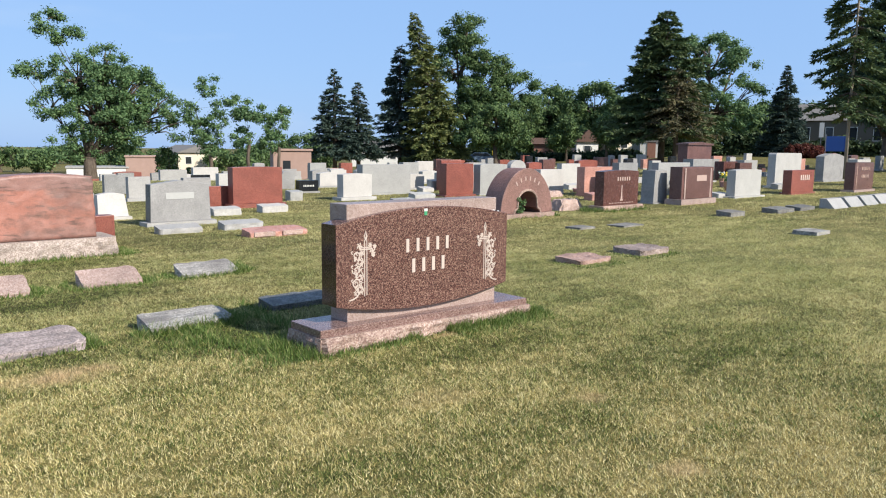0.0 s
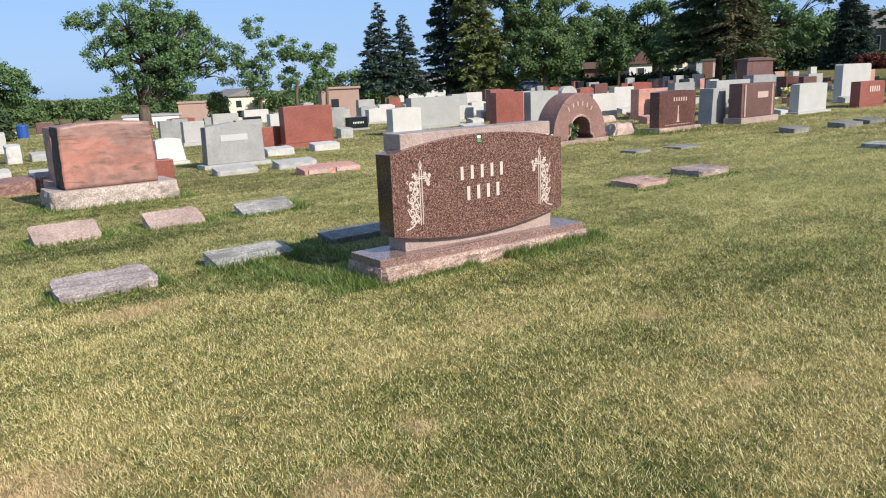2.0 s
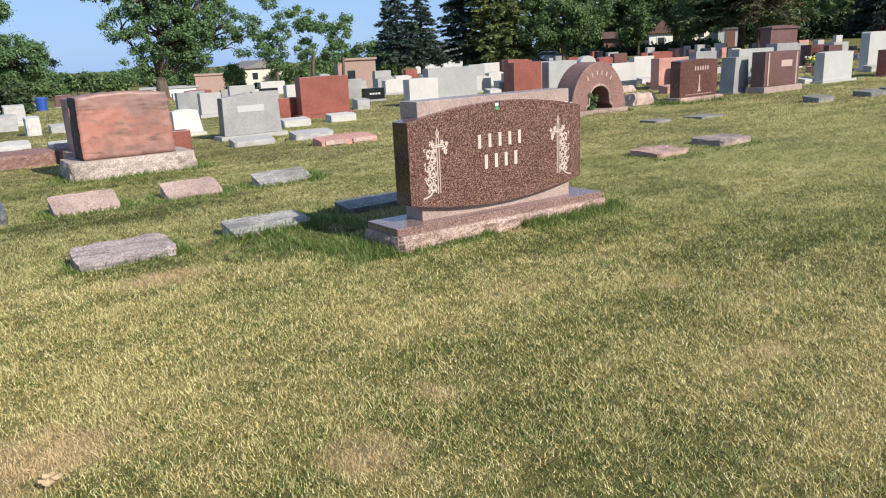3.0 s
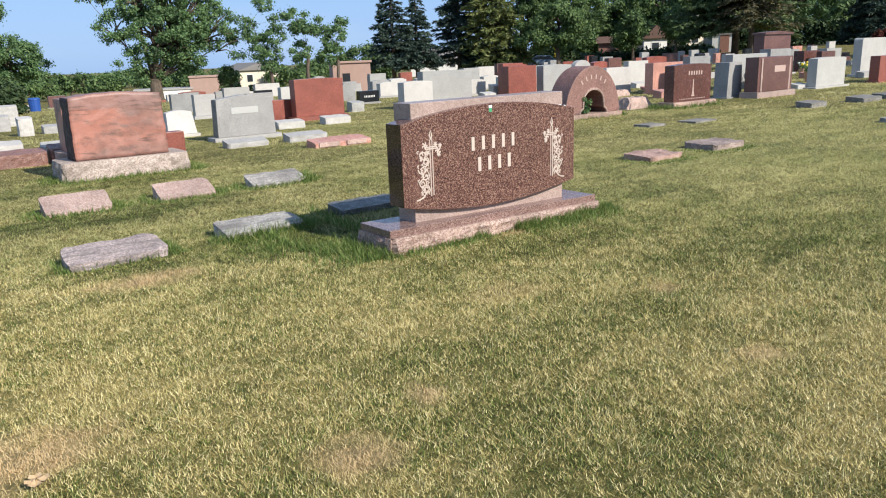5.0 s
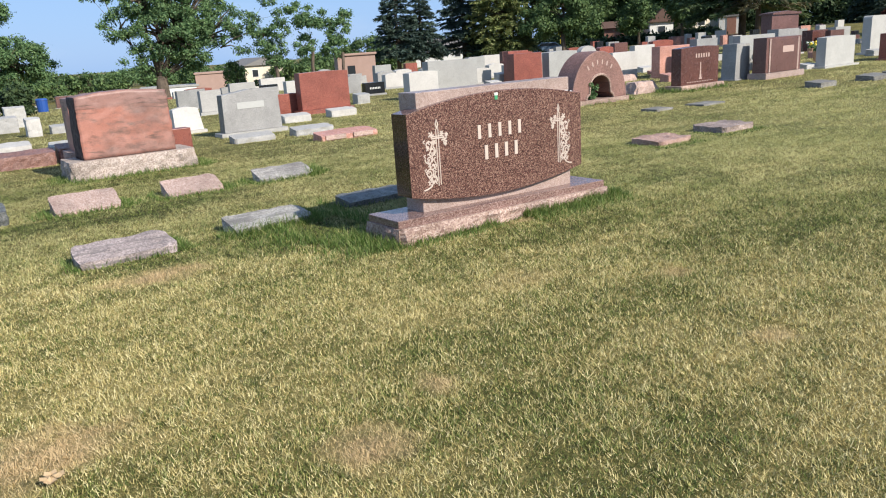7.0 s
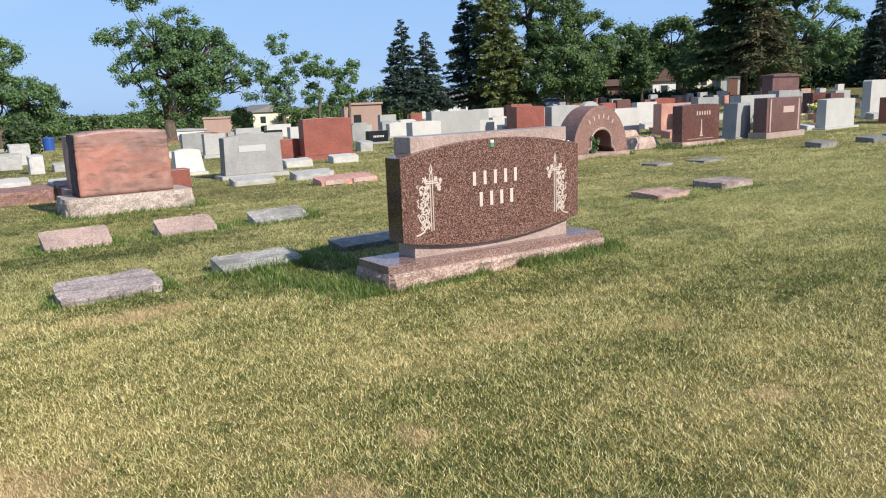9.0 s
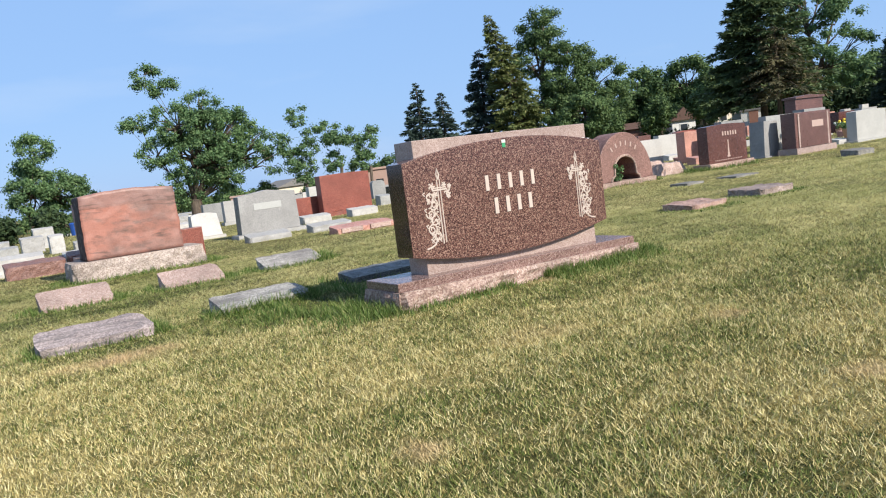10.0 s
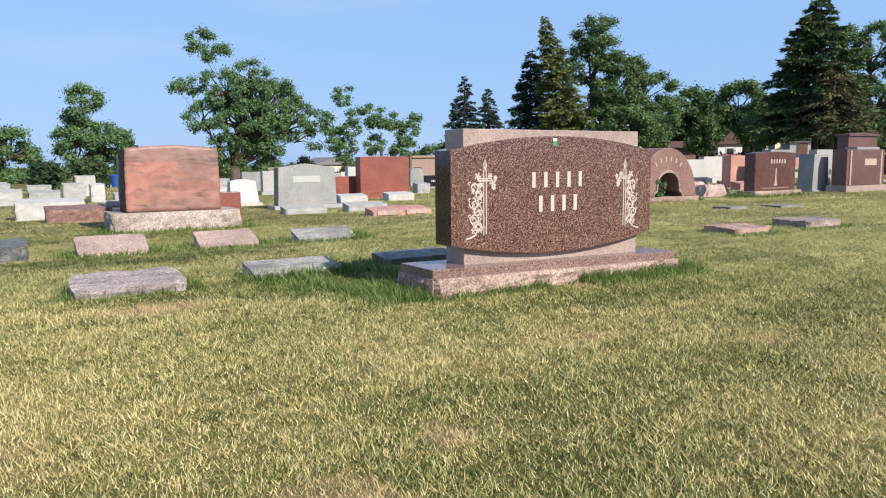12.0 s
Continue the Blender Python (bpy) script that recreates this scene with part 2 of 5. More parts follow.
def lawn(m, blade, spread=0.85, calm=False):
    """Green and straw mixed by patches; shared by the soil sheet and the blades, so that the patches agree."""
    flat = (1, 1, 0)
    big = m.noise(0.55, 5, 0.6, stretch=(0.7, 1, 0))
    mid = m.noise(2.6, 4, 0.6, stretch=(0.45, 1, 0))
    tuft = m.noise(11, 4, 0.62, stretch=flat)
    dry = m.math("ADD", m.math("MULTIPLY", big, 0.3), m.math("ADD", m.math("MULTIPLY", mid, 0.38), m.math("MULTIPLY", tuft, 0.32)))
    dry = m.math("ADD", m.math("MULTIPLY", m.math("SUBTRACT", dry, 0.5), 3.6 if calm else 2.6), 0.66 if calm else 0.56)

    def patch(x, y, r, squash):
        k = m.node("ShaderNodeMapping")
        k.inputs["Location"].default_value = (-x / r, -y / (r * squash), 0)
        k.inputs["Scale"].default_value = (1 / r, 1 / (r * squash), 0)
        m.link(m.pos, k.inputs["Vector"])
        ln = m.t.nodes.new("ShaderNodeVectorMath")
        ln.operation = "LENGTH"
        m.link(k.outputs[0], ln.inputs[0])
        ragged = m.math("ADD", ln.outputs["Value"], m.math("MULTIPLY", m.math("SUBTRACT", m.noise(7, 4), 0.5), 1.6))
        return m.ramp(ragged, [(0.3, (1, 1, 1)), (1.0, (0, 0, 0))])

    # drier (+) and lusher (-) stretches
    for x, y, r, squash, more in ((-2.3, -0.7, 1.3, 1.0, 0.14), (-0.6, -1.2, 0.8, 0.6, 0.16), (0.4, -2.9, 1.6, 0.7, 0.25), (2.6, -1.3, 2.2, 0.7, -0.2), (4.5, 1.2, 3.5, 0.5, -0.08), (2.9, 0.1, 0.9, 0.5, -0.22), (-0.45, 0.75, 0.7, 0.7, -0.4),
                                  (-1.2, 3.0, 1.9, 0.3, -0.3), (-1.2, 5.1, 2.2, 0.25, -0.3), (-1.3, 1.0, 1.1, 0.35, -0.3), (0.9, -0.5, 1.5, 0.35, -0.26), (0.1, -1.9, 0.5, 0.7, -0.16)):
        dry = m.math("ADD", dry, m.math("MULTIPLY", patch(x, y, r, squash), more))
    if blade:
        one = m.island()
        dry = m.math("ADD", dry, m.math("MULTIPLY", m.math("SUBTRACT", one, 0.5), spread))
        dry = m.math("ADD", dry, m.math("MULTIPLY", m.math("SUBTRACT", m.noise(30, 3, 0.6, stretch=flat), 0.5), 0.12 if calm else 0.7))
        other = m.math("FRACT", m.math("MULTIPLY", one, 37.17), 0)
        third = m.math("FRACT", m.math("MULTIPLY", one, 91.7), 0)
        green = m.ramp(other, [(0.0, (0.125, 0.175, 0.042) if calm else GREENS[0]), (0.6, GREENS[1]), (1.0, GREENS[2])])
        straw = m.ramp(third, [(0.0, (0.55, 0.51, 0.21)), (1.0, (0.76, 0.70, 0.34))] if calm else [(0.0, STRAWS[0]), (0.5, STRAWS[1]), (1.0, STRAWS[2])])
        c = m.mix(m.ramp(dry, [(0.2, (0, 0, 0)), (0.9, (1, 1, 1))] if calm else [(0.36, (0, 0, 0)), (0.62, (1, 1, 1))]), green, straw)
    else:
        fine = m.math("ADD", m.math("MULTIPLY", m.noise(46, 5, 0.75, stretch=flat), 0.5), m.math("MULTIPLY", m.noise(230, 3, 0.7, stretch=flat), 0.5))
        dry = m.math("ADD", m.math("MULTIPLY", dry, 0.6), m.math("ADD", m.math("MULTIPLY", m.math("SUBTRACT", fine, 0.5), 2.0), 0.2))
        c = m.ramp(dry, [(0.25, (0.034, 0.036, 0.010)), (0.45, (0.09, 0.09, 0.024)), (0.62, (0.2, 0.17, 0.058)), (0.84, (0.38, 0.31, 0.13))])
    # bare, sun-scorched spots and a fresher stretch
    bare, fresh = (0.64, 0.465, 0.26), (0.44, 0.45, 0.18)
    for x, y, r, squash, most, tint in ((7.5, 0.6, 6.0, 0.55, 0.4, fresh), (-1.62, 0.56, 0.42, 0.5, 0.95, bare), (-1.69, -2.19, 0.2, 1.0, 0.85, bare), (-1.24, -1.95, 0.11, 1.0, 0.75, bare),
                                        (0.1, -2.6, 0.14, 1.0, 0.65, bare), (0.55, -1.75, 0.12, 1.0, 0.55, bare), (-0.1, -1.2, 0.3, 0.6, 0.3, bare), (-2.6, -1.45, 0.42, 0.7, 0.9, bare), (0.86, -0.17, 0.2, 0.35, 0.8, bare)):
        c = m.mix(m.math("MULTIPLY", patch(x, y, r, squash), most if blade else most * 0.35), c, tint)
    return c


GREENS = ((0.040, 0.070, 0.012), (0.155, 0.200, 0.045), (0.320, 0.355, 0.105))
STRAWS = ((0.330, 0.255, 0.090), (0.620, 0.520, 0.220), (0.920, 0.810, 0.460))


def skyward(m, share):
    """Shades blades partly as the even turf that they make up together."""
    nrm = m.node("ShaderNodeNewGeometry").outputs["Normal"]
    k = m.t.nodes.new("ShaderNodeVectorMath")
    k.operation = "SCALE"
    m.link(nrm, k.inputs[0])
    k.inputs["Scale"].default_value = 1 - share
    a = m.t.nodes.new("ShaderNodeVectorMath")
    m.link(k.outputs[0], a.inputs[0])
    a.inputs[1].default_value = (0, 0, share)
    n = m.t.nodes.new("ShaderNodeVectorMath")
    n.operation = "NORMALIZE"
    m.link(a.outputs[0], n.inputs[0])
    m.link(n.outputs[0], m.p.inputs["Normal"])


def grass_mats():
    m = Mat("mown_lawn_soil", 0.9, 0.2)
    m.color(lawn(m, False))
    m.bump(m.noise(60, 6, 0.75), 0.6, 0.02)
    b = Mat("grass_blade", 0.6, 0.25)
    thin_leaf(b, lawn(b, True), 0.12)
    f = Mat("far_grass_blade", 0.65, 0.2)
    thin_leaf(f, lawn(f, True, 0.15, True), 0.1)
    skyward(f, 0.85)
    g = Mat("long_grass_blade", 0.55, 0.3)
    thin_leaf(g, g.ramp(g.island(), [(0.0, (0.075, 0.13, 0.026)), (0.5, (0.15, 0.235, 0.055)), (0.85, (0.26, 0.33, 0.1)), (1.0, (0.46, 0.41, 0.19))]), 0.35)
    return m.m, b.m, f.m, g.m


SOIL, BLADE, FARBLADE, LONGGRASS = grass_mats()


def foliage(name, dark, mid, light, through=0.35):
    m = Mat(name, 0.6, 0.25)
    c = m.ramp(m.island(), [(0.0, dark), (0.5, mid), (1.0, light)])
    c = m.mix(1.0, c, m.ramp(m.noise(0.7, 3), [(0.3, (0.75, 0.78, 0.8)), (0.7, (1.15, 1.12, 1.0))]), "MULTIPLY")
    thin_leaf(m, c, through)
    return m.m


# Lightened and blued: some distance haze is mixed into this leaf colour.
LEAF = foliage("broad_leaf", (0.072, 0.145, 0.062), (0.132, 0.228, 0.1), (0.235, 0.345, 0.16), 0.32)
LEAFDEEP = foliage("deep_green_leaf", (0.056, 0.1, 0.04), (0.105, 0.175, 0.066), (0.18, 0.26, 0.1), 0.25)
NEEDLE = foliage("spruce_needle", (0.064, 0.105, 0.053), (0.110, 0.164, 0.078), (0.190, 0.239, 0.105), 0.15)
NEEDLEBLUE = foliage("blue_spruce_needle", (0.041, 0.071, 0.062), (0.070, 0.110, 0.094), (0.113, 0.159, 0.125), 0.12)
NEEDLEOLIVE = foliage("olive_needle", (0.113, 0.153, 0.055), (0.193, 0.235, 0.087), (0.294, 0.305, 0.131), 0.2)
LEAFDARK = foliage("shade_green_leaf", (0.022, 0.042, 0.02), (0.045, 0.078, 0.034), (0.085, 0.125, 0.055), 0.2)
NEEDLEBROWN = foliage("browned_needle", (0.085, 0.09, 0.05), (0.14, 0.135, 0.075), (0.22, 0.19, 0.11), 0.15)
REDLEAF = foliage("dark_red_leaf", (0.08, 0.02, 0.02), (0.14, 0.035, 0.03), (0.2, 0.08, 0.05))


def bark():
    m = Mat("bark", 0.9, 0.2)
    n = m.noise(9, 6, 0.7, stretch=(1, 1, 0.25))
    m.color(m.ramp(n, [(0.3, (0.06, 0.045, 0.034)), (0.7, (0.17, 0.135, 0.105))]))
    m.bump(n, 0.7, 0.04)
    return m.m


BARK = bark()
PALEBARK = plain("pale_grey_bark", (0.34, 0.29, 0.24), 0.9, 0.25, 8.0, relief=0.5)


# ---- building blocks ----
def part(name, bm, material, parent=None, label="", smooth=False):
    """One mesh object out of a bmesh, under its thing; material may be a list."""
    me = bpy.data.meshes.new(name)
    bm.to_mesh(me)
    bm.free()
    for m in material if isinstance(material, (list, tuple)) else [material]:
        me.materials.append(m)
    if smooth:
        me.shade_smooth()
    ob = new(name, me)
    ob.parent = parent
    if label:
        ob["label"] = label
    return ob


def share(name, me, parent, at=(0, 0, 0), turn=0.0, size=(1, 1, 1)):
    ob = new(name, me)
    ob.parent = parent
    ob.matrix_basis = Matrix.LocRotScale(at, Euler((0, 0, turn)), size)
    return ob


def thing(name, x, y, z=None, turn=0.0, label="", category="", group="", kind=""):
    ob = new(name)
    ob.empty_display_size = 0.1
    ob.matrix_basis = pose(x, y, height(x, y) if z is None else z, 0, 0, turn)
    return tagged(ob, label, category, group, kind)


def box(x0, x1, y0, y1, z0, z1, bevel=0.0, bm=None):
    made = bm or bmesh.new()
    vs = [made.verts.new((x, y, z)) for x in (x0, x1) for y in (y0, y1) for z in (z0, z1)]
    fs = [made.faces.new([vs[i] for i in f]) for f in ((0, 1, 3, 2), (4, 6, 7, 5), (0, 4, 5, 1), (2, 3, 7, 6), (0, 2, 6, 4), (1, 5, 7, 3))]
    if bevel:
        bmesh.ops.bevel(made, geom=list({e for f in fs for e in f.edges}), offset=bevel, segments=2, affect="EDGES", profile=0.5)
    return made


def slab(outline, y0, y1, bevel=0.006):
    """An upright slab: an outline in x and z, from y0 (front) to y1."""
    bm = bmesh.new()
    a = [bm.verts.new((x, y0, z)) for x, z in outline]
    b = [bm.verts.new((x, y1, z)) for x, z in outline]
    n = len(a)
    bm.faces.new(a)
    bm.faces.new(b[::-1])
    for i in range(n):
        bm.faces.new((a[i], b[i], b[(i + 1) % n], a[(i + 1) % n]))
    bmesh.ops.recalc_face_normals(bm, faces=bm.faces)
    if bevel:
        rim = [e for e in bm.edges if len({round(v.co.y, 5) for v in e.verts}) == 1]
        bmesh.ops.bevel(bm, geom=rim, offset=bevel, segments=2, affect="EDGES", profile=0.5)
    return bm


def rough_box(x0, x1, y0, y1, z0, z1, amp=0.015, step=0.05, seed=0, slope=0.0, top=True, soft=3.0):
    """A block with split, uneven faces; slope lowers the front of its top; a dressed top stays flat."""
    bm = box(x0, x1, y0, y1, z0, z1)
    bmesh.ops.recalc_face_normals(bm, faces=bm.faces)
    for axis, a, b in ((0, x0, x1), (1, y0, y1), (2, z0, z1)):
        n = min(40, max(2, int((b - a) / step)))
        for k in range(1, n):
            co = [0, 0, 0]
            no = [0, 0, 0]
            co[axis], no[axis] = a + (b - a) * k / n, 1
            bmesh.ops.bisect_plane(bm, geom=bm.verts[:] + bm.edges[:] + bm.faces[:], plane_co=co, plane_no=no)
    cx, cy = (x0 + x1) / 2, (y0 + y1) / 2
    for v in bm.verts:
        p = v.co.copy()
        q = p * 9 + Vector((seed * 3.7, seed * 1.3, seed * 2.1))
        k = noise.noise(q) + 0.5 * noise.noise(q * 2.7)
        out = Vector((0, 0, 0))
        if abs(p.x - x0) < 1e-4 or abs(p.x - x1) < 1e-4:
            out.x = math.copysign(1, p.x - cx)
        if abs(p.y - y0) < 1e-4 or abs(p.y - y1) < 1e-4:
            out.y = math.copysign(1, p.y - cy)
        at_top = abs(p.z - z1) < 1e-4
        if at_top and not top:
            k = 0.35 * k - 0.3 if out.length else 0
        elif at_top:
            out.z = 0.6
        v.co += out * amp * (k - (0.9 if out.length > 1.2 else 0.2))
        if slope:
            v.co.z -= slope * (y1 - p.y) / (y1 - y0) * max(0, (p.z - z0) / (z1 - z0))
    return bm


def tube(points, radii, sides=7, bm=None):
    """A bent, tapering tube through points."""
    bm = bm or bmesh.new()
    rings = []
    for i, (p, r) in enumerate(zip(points, radii)):
        p = Vector(p)
        d = Vector(points[min(i + 1, len(points) - 1)]) - Vector(points[max(i - 1, 0)])
        d.normalize()
        u = d.cross(Vector((0.31, 0.95, 0.1))).normalized()
        w = d.cross(u)
        rings.append([bm.verts.new(p + (u * math.cos(a) + w * math.sin(a)) * r) for a in (2 * math.pi * k / sides for k in range(sides))])
    for a, b in zip(rings, rings[1:]):
        for k in range(sides):
            bm.faces.new((a[k], a[(k + 1) % sides], b[(k + 1) % sides], b[k]))
    bm.faces.new(rings[-1])
    bm.faces.new(rings[0][::-1])
    return bm


def soup(name, verts, faces, material, parent=None):
    """A mesh out of arrays of triangles or quads, all of one size."""
    me = bpy.data.meshes.new(name)
    n, k = faces.shape
    me.vertices.add(len(verts))
    me.vertices.foreach_set("co", verts.astype(np.float32).ravel())
    me.loops.add(n * k)
    me.loops.foreach_set("vertex_index", faces.astype(np.int32).ravel())
    me.polygons.add(n)
    me.polygons.foreach_set("loop_start", np.arange(0, n * k, k, dtype=np.int32))
    me.update(calc_edges=True)
    me.materials.append(material)
    ob = new(name, me)
    ob.parent = parent
    return ob


# ---- ground ----
EYE_X, EYE_Y = -2.74, -4.19  # the plan's polar centre for everything far off


def height(x, y):
    """Level round the graves; beyond them the land falls to the north-west and rises to the east."""
    dx, dy = x - EYE_X, y - EYE_Y
    d = math.hypot(dx, dy)
    az = math.degrees(math.atan2(dx, dy))
    near, far = (28, 75) if az < 48 else (42, 92)
    s = min(1, max(0, (d - near) / (far - near)))
    s = s * s * (3 - 2 * s)
    if az < -60 or az > 150:
        return 0.0
    a = -2.2 if az < 28 else (-2.2 * (48 - az) / 20 if az < 48 else min(1.1, 1.1 * (az - 48) / 16))
    a *= min(1, (az + 60) / 40) * min(1, (150 - az) / 40)
    return a * s


def polar(az, d):
    return EYE_X + d * math.sin(radians(az)), EYE_Y + d * math.cos(radians(az))


def make_ground():
    radii = [0.0] + [0.5 * 1.09 ** k for k in range(88)]
    radii = [r for r in radii if r < 900] + [900, 1800]
    n = 180
    bm = bmesh.new()
    rings = []
    for r in radii[1:]:
        ring = []
        for k in range(n):
            x, y = polar(360 * k / n, r)
            z = height(x, y) + (0.02 * noise.noise(Vector((x * 0.5, y * 0.5, 0))) if r > 12 else 0)
            ring.append(bm.verts.new((x, y, z)))
        rings.append(ring)
    mid = bm.verts.new((EYE_X, EYE_Y, 0))
    for k in range(n):
        bm.faces.new((mid, rings[0][(k + 1) % n], rings[0][k]))
    for a, b in zip(rings, rings[1:]):
        for k in range(n):
            bm.faces.new((a[k], a[(k + 1) % n], b[(k + 1) % n], b[k]))
    bmesh.ops.recalc_face_normals(bm, faces=bm.faces)
    g = part("ground", bm, SOIL, smooth=True)
    if g.data.polygons[0].normal.z < 0:
        g.data.flip_normals()
    return tagged(g, "mown cemetery lawn, green with dry straw-coloured patches", "lawn", kind="structure")


make_ground()


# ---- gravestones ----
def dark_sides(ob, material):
    """Gives a slab's ends another polish and a darker colour that imitates their shade."""
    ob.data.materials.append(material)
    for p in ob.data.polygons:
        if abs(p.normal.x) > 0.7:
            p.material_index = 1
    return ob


def name_bars(parent, x0, x1, z0, z1, y, count, material, gap=0.5, label="pale carved inscription"):
    """A line of lettering as plain upright bars, standing a little proud."""
    w = (x1 - x0) / count
    for k in range(count):
        a = x0 + w * k + w * gap / 2
        part("inscription", box(a, a + w * (1 - gap), y - 0.004, y + 0.001, z0, z1), material, parent, label if k == 0 else "")


def outline(w, h, top="flat", rise=0.0, taper=0.0, z0=0.0, n=14):
    """Half-width w/2; the top is flat, arched, rounded at the shoulders, peaked or sloping."""
    a, b = w / 2, w / 2 - taper
    pts = [(-a, z0), (a, z0)]
    if top == "flat":
        pts += [(b, z0 + h), (-b, z0 + h)]
    elif top == "arc":
        pts += [(b * (1 - 2 * k / n), z0 + h - rise + rise * (1 - (1 - 2 * k / n) ** 2)) for k in range(n + 1)]
    elif top == "round":
        r = min(b, rise)
        pts += [(b - r + r * math.cos(t), z0 + h - r + r * math.sin(t)) for t in (math.pi / 2 * k / 6 for k in range(7))]
        pts += [(-b + r - r * math.sin(t), z0 + h - r + r * math.cos(t)) for t in (math.pi / 2 * k / 6 for k in range(7))]
    elif top == "half":
        pts += [(b * math.cos(t), z0 + h - rise + rise * math.sin(t)) for t in (math.pi * k / n for k in range(n + 1))]
    elif top == "peak":
        pts += [(b, z0 + h - rise), (0, z0 + h), (-b, z0 + h - rise)]
    return pts


def headstone(x, y, w, h, d, material, label, base=None, base_material=None, top="flat", rise=0.05, taper=0.0, bars=(), bar_material=None, slant=0.0, turn=0.0, group="upright gravestones"):
    """An upright stone whose front is at y, centred on x; base = (extra width, height, extra depth)."""
    t = thing("headstone", x, y, None, turn, label, "gravestone", group)
    z0 = 0.0
    if base:
        bw, bh, bd = base
        bm = rough_box(-w / 2 - bw, w / 2 + bw, -bd, d + bd, -0.06, bh, 0.012, 0.09, x, top=False)
        part("base", bm, base_material or PITCHED, t, "rough-sided base")
        z0 = bh
    bm = slab(outline(w, h - z0, top, rise, taper, z0 + 0.002 if base else -0.05), 0, d)
    if slant:
        for v in bm.verts:
            if v.co.y < d / 2:
                v.co.y += slant * max(0, v.co.z - z0) / (h - z0)
    die = part("die", bm, material, t)
    for x0, x1, za, zb, count in bars:
        lean = slant * ((za + zb) / 2 - z0) / (h - z0)
        name_bars(die, x0, x1, za, zb, lean - 0.001, count, bar_material or LETTER)
    return t


def marker(x, y, w, d, h, material, label, slope=0.05, turn=0.0, seed=0, amp=0.014):
    """A low bevelled marker: front edge at y, left end at x."""
    ob = part("grave_marker", rough_box(-w / 2, w / 2, 0, d, -0.06, h, amp, 0.045, seed, slope), material)
    ob.matrix_basis = pose(x + w / 2, y, height(x, y), 0, 0, turn)
    return tagged(ob, label, "grave marker", "low grave markers")


# ---- the main monument ----
def scroll_work(flip):
    """A carved cross wound with vines, about 0.47 m high, standing on its foot at the origin; flip mirrors it."""
    bm = bmesh.new()
    s = -1 if flip else 1

    def ribbon(pts, r):
        tube([(s * x, 0, z) for x, z in pts], [r * 1.05] * len(pts), 5, bm)

    ribbon([(0.012, 0.0), (0.012, 0.40)], 0.0045)
    ribbon([(0.032, 0.005), (0.032, 0.40)], 0.004)
    ribbon([(-0.03, 0.335), (0.075, 0.335)], 0.005)
    ribbon([(-0.03, 0.348), (0.075, 0.348)], 0.004)
    ribbon([(0.022, 0.40), (0.012, 0.43), (0.022, 0.465), (0.032, 0.43), (0.022, 0.40)], 0.006)
    # curling vine along the outer side
    for k in range(6):
        z, r = 0.045 + 0.05 * k, 0.032 + 0.004 * (k % 2)
        cx = -0.046 + 0.014 * (-1) ** k
        ribbon([(cx + r * (1 - a / 9) * math.cos(a + k), z + r * (1 - a / 9) * math.sin(a + k)) for a in (0.7 * i for i in range(10))], 0.0048)
        ribbon([(cx + 0.02, z - 0.02), (cx + 0.034, z), (cx + 0.026, z + 0.022)], 0.005)
        ribbon([(-0.004, z - 0.03), (-0.018, z - 0.012), (-0.012, z + 0.01), (0.0, z + 0.004)], 0.0042)
        ribbon([(cx - 0.03, z + 0.012), (cx - 0.042, z + 0.028), (cx - 0.026, z + 0.034)], 0.0045)
    ribbon([(-0.118, -0.018), (-0.085, -0.012), (-0.05, 0.004), (-0.036, 0.03), (-0.044, 0.06)], 0.0055)
    ribbon([(-0.05, 0.01), (-0.075, 0.035), (-0.05, 0.06)], 0.004)
    # leaves and small roses along the vine
    for k in range(8):
        z = 0.03 + 0.04 * k
        for cx, r in ((-0.028, 0.013), (-0.068 + 0.012 * (k % 2), 0.016)):
            for a in (0.6 + k, 2.7 + k, 4.6 + k):
                ribbon([(cx, z), (cx + r * 0.7 * math.cos(a - 0.4), z + r * 0.7 * math.sin(a - 0.4)), (cx + r * math.cos(a), z + r * math.sin(a))], 0.004)
    # blossoms at the arms
    for cx, cz, r in ((-0.032, 0.362, 0.024), (0.082, 0.318, 0.026), (0.06, 0.365, 0.017), (0.1, 0.352, 0.015), (-0.01, 0.31, 0.018), (0.088, 0.29, 0.014)):
        for k in range(5):
            a = 2 * math.pi * k / 5 + cx * 40
            ribbon([(cx, cz), (cx + r * 0.6 * math.cos(a - 0.35), cz + r * 0.6 * math.sin(a - 0.35)), (cx + r * math.cos(a), cz + r * math.sin(a))], 0.0055)
    for v in bm.verts:
        v.co.y *= 0.5
    return bm


MAROONBASE = granite("honed_brown_pink_granite", (0.13, 0.075, 0.066), (0.24, 0.15, 0.13), (0.36, 0.26, 0.23), 190, 0.2)


def settled(bm):
    """Lowers one end of the monument's base a little."""
    for v in bm.verts:
        v.co.z += 0.014 - 0.017 * v.co.x * min(1, max(0, v.co.z / 0.09))
    return bm


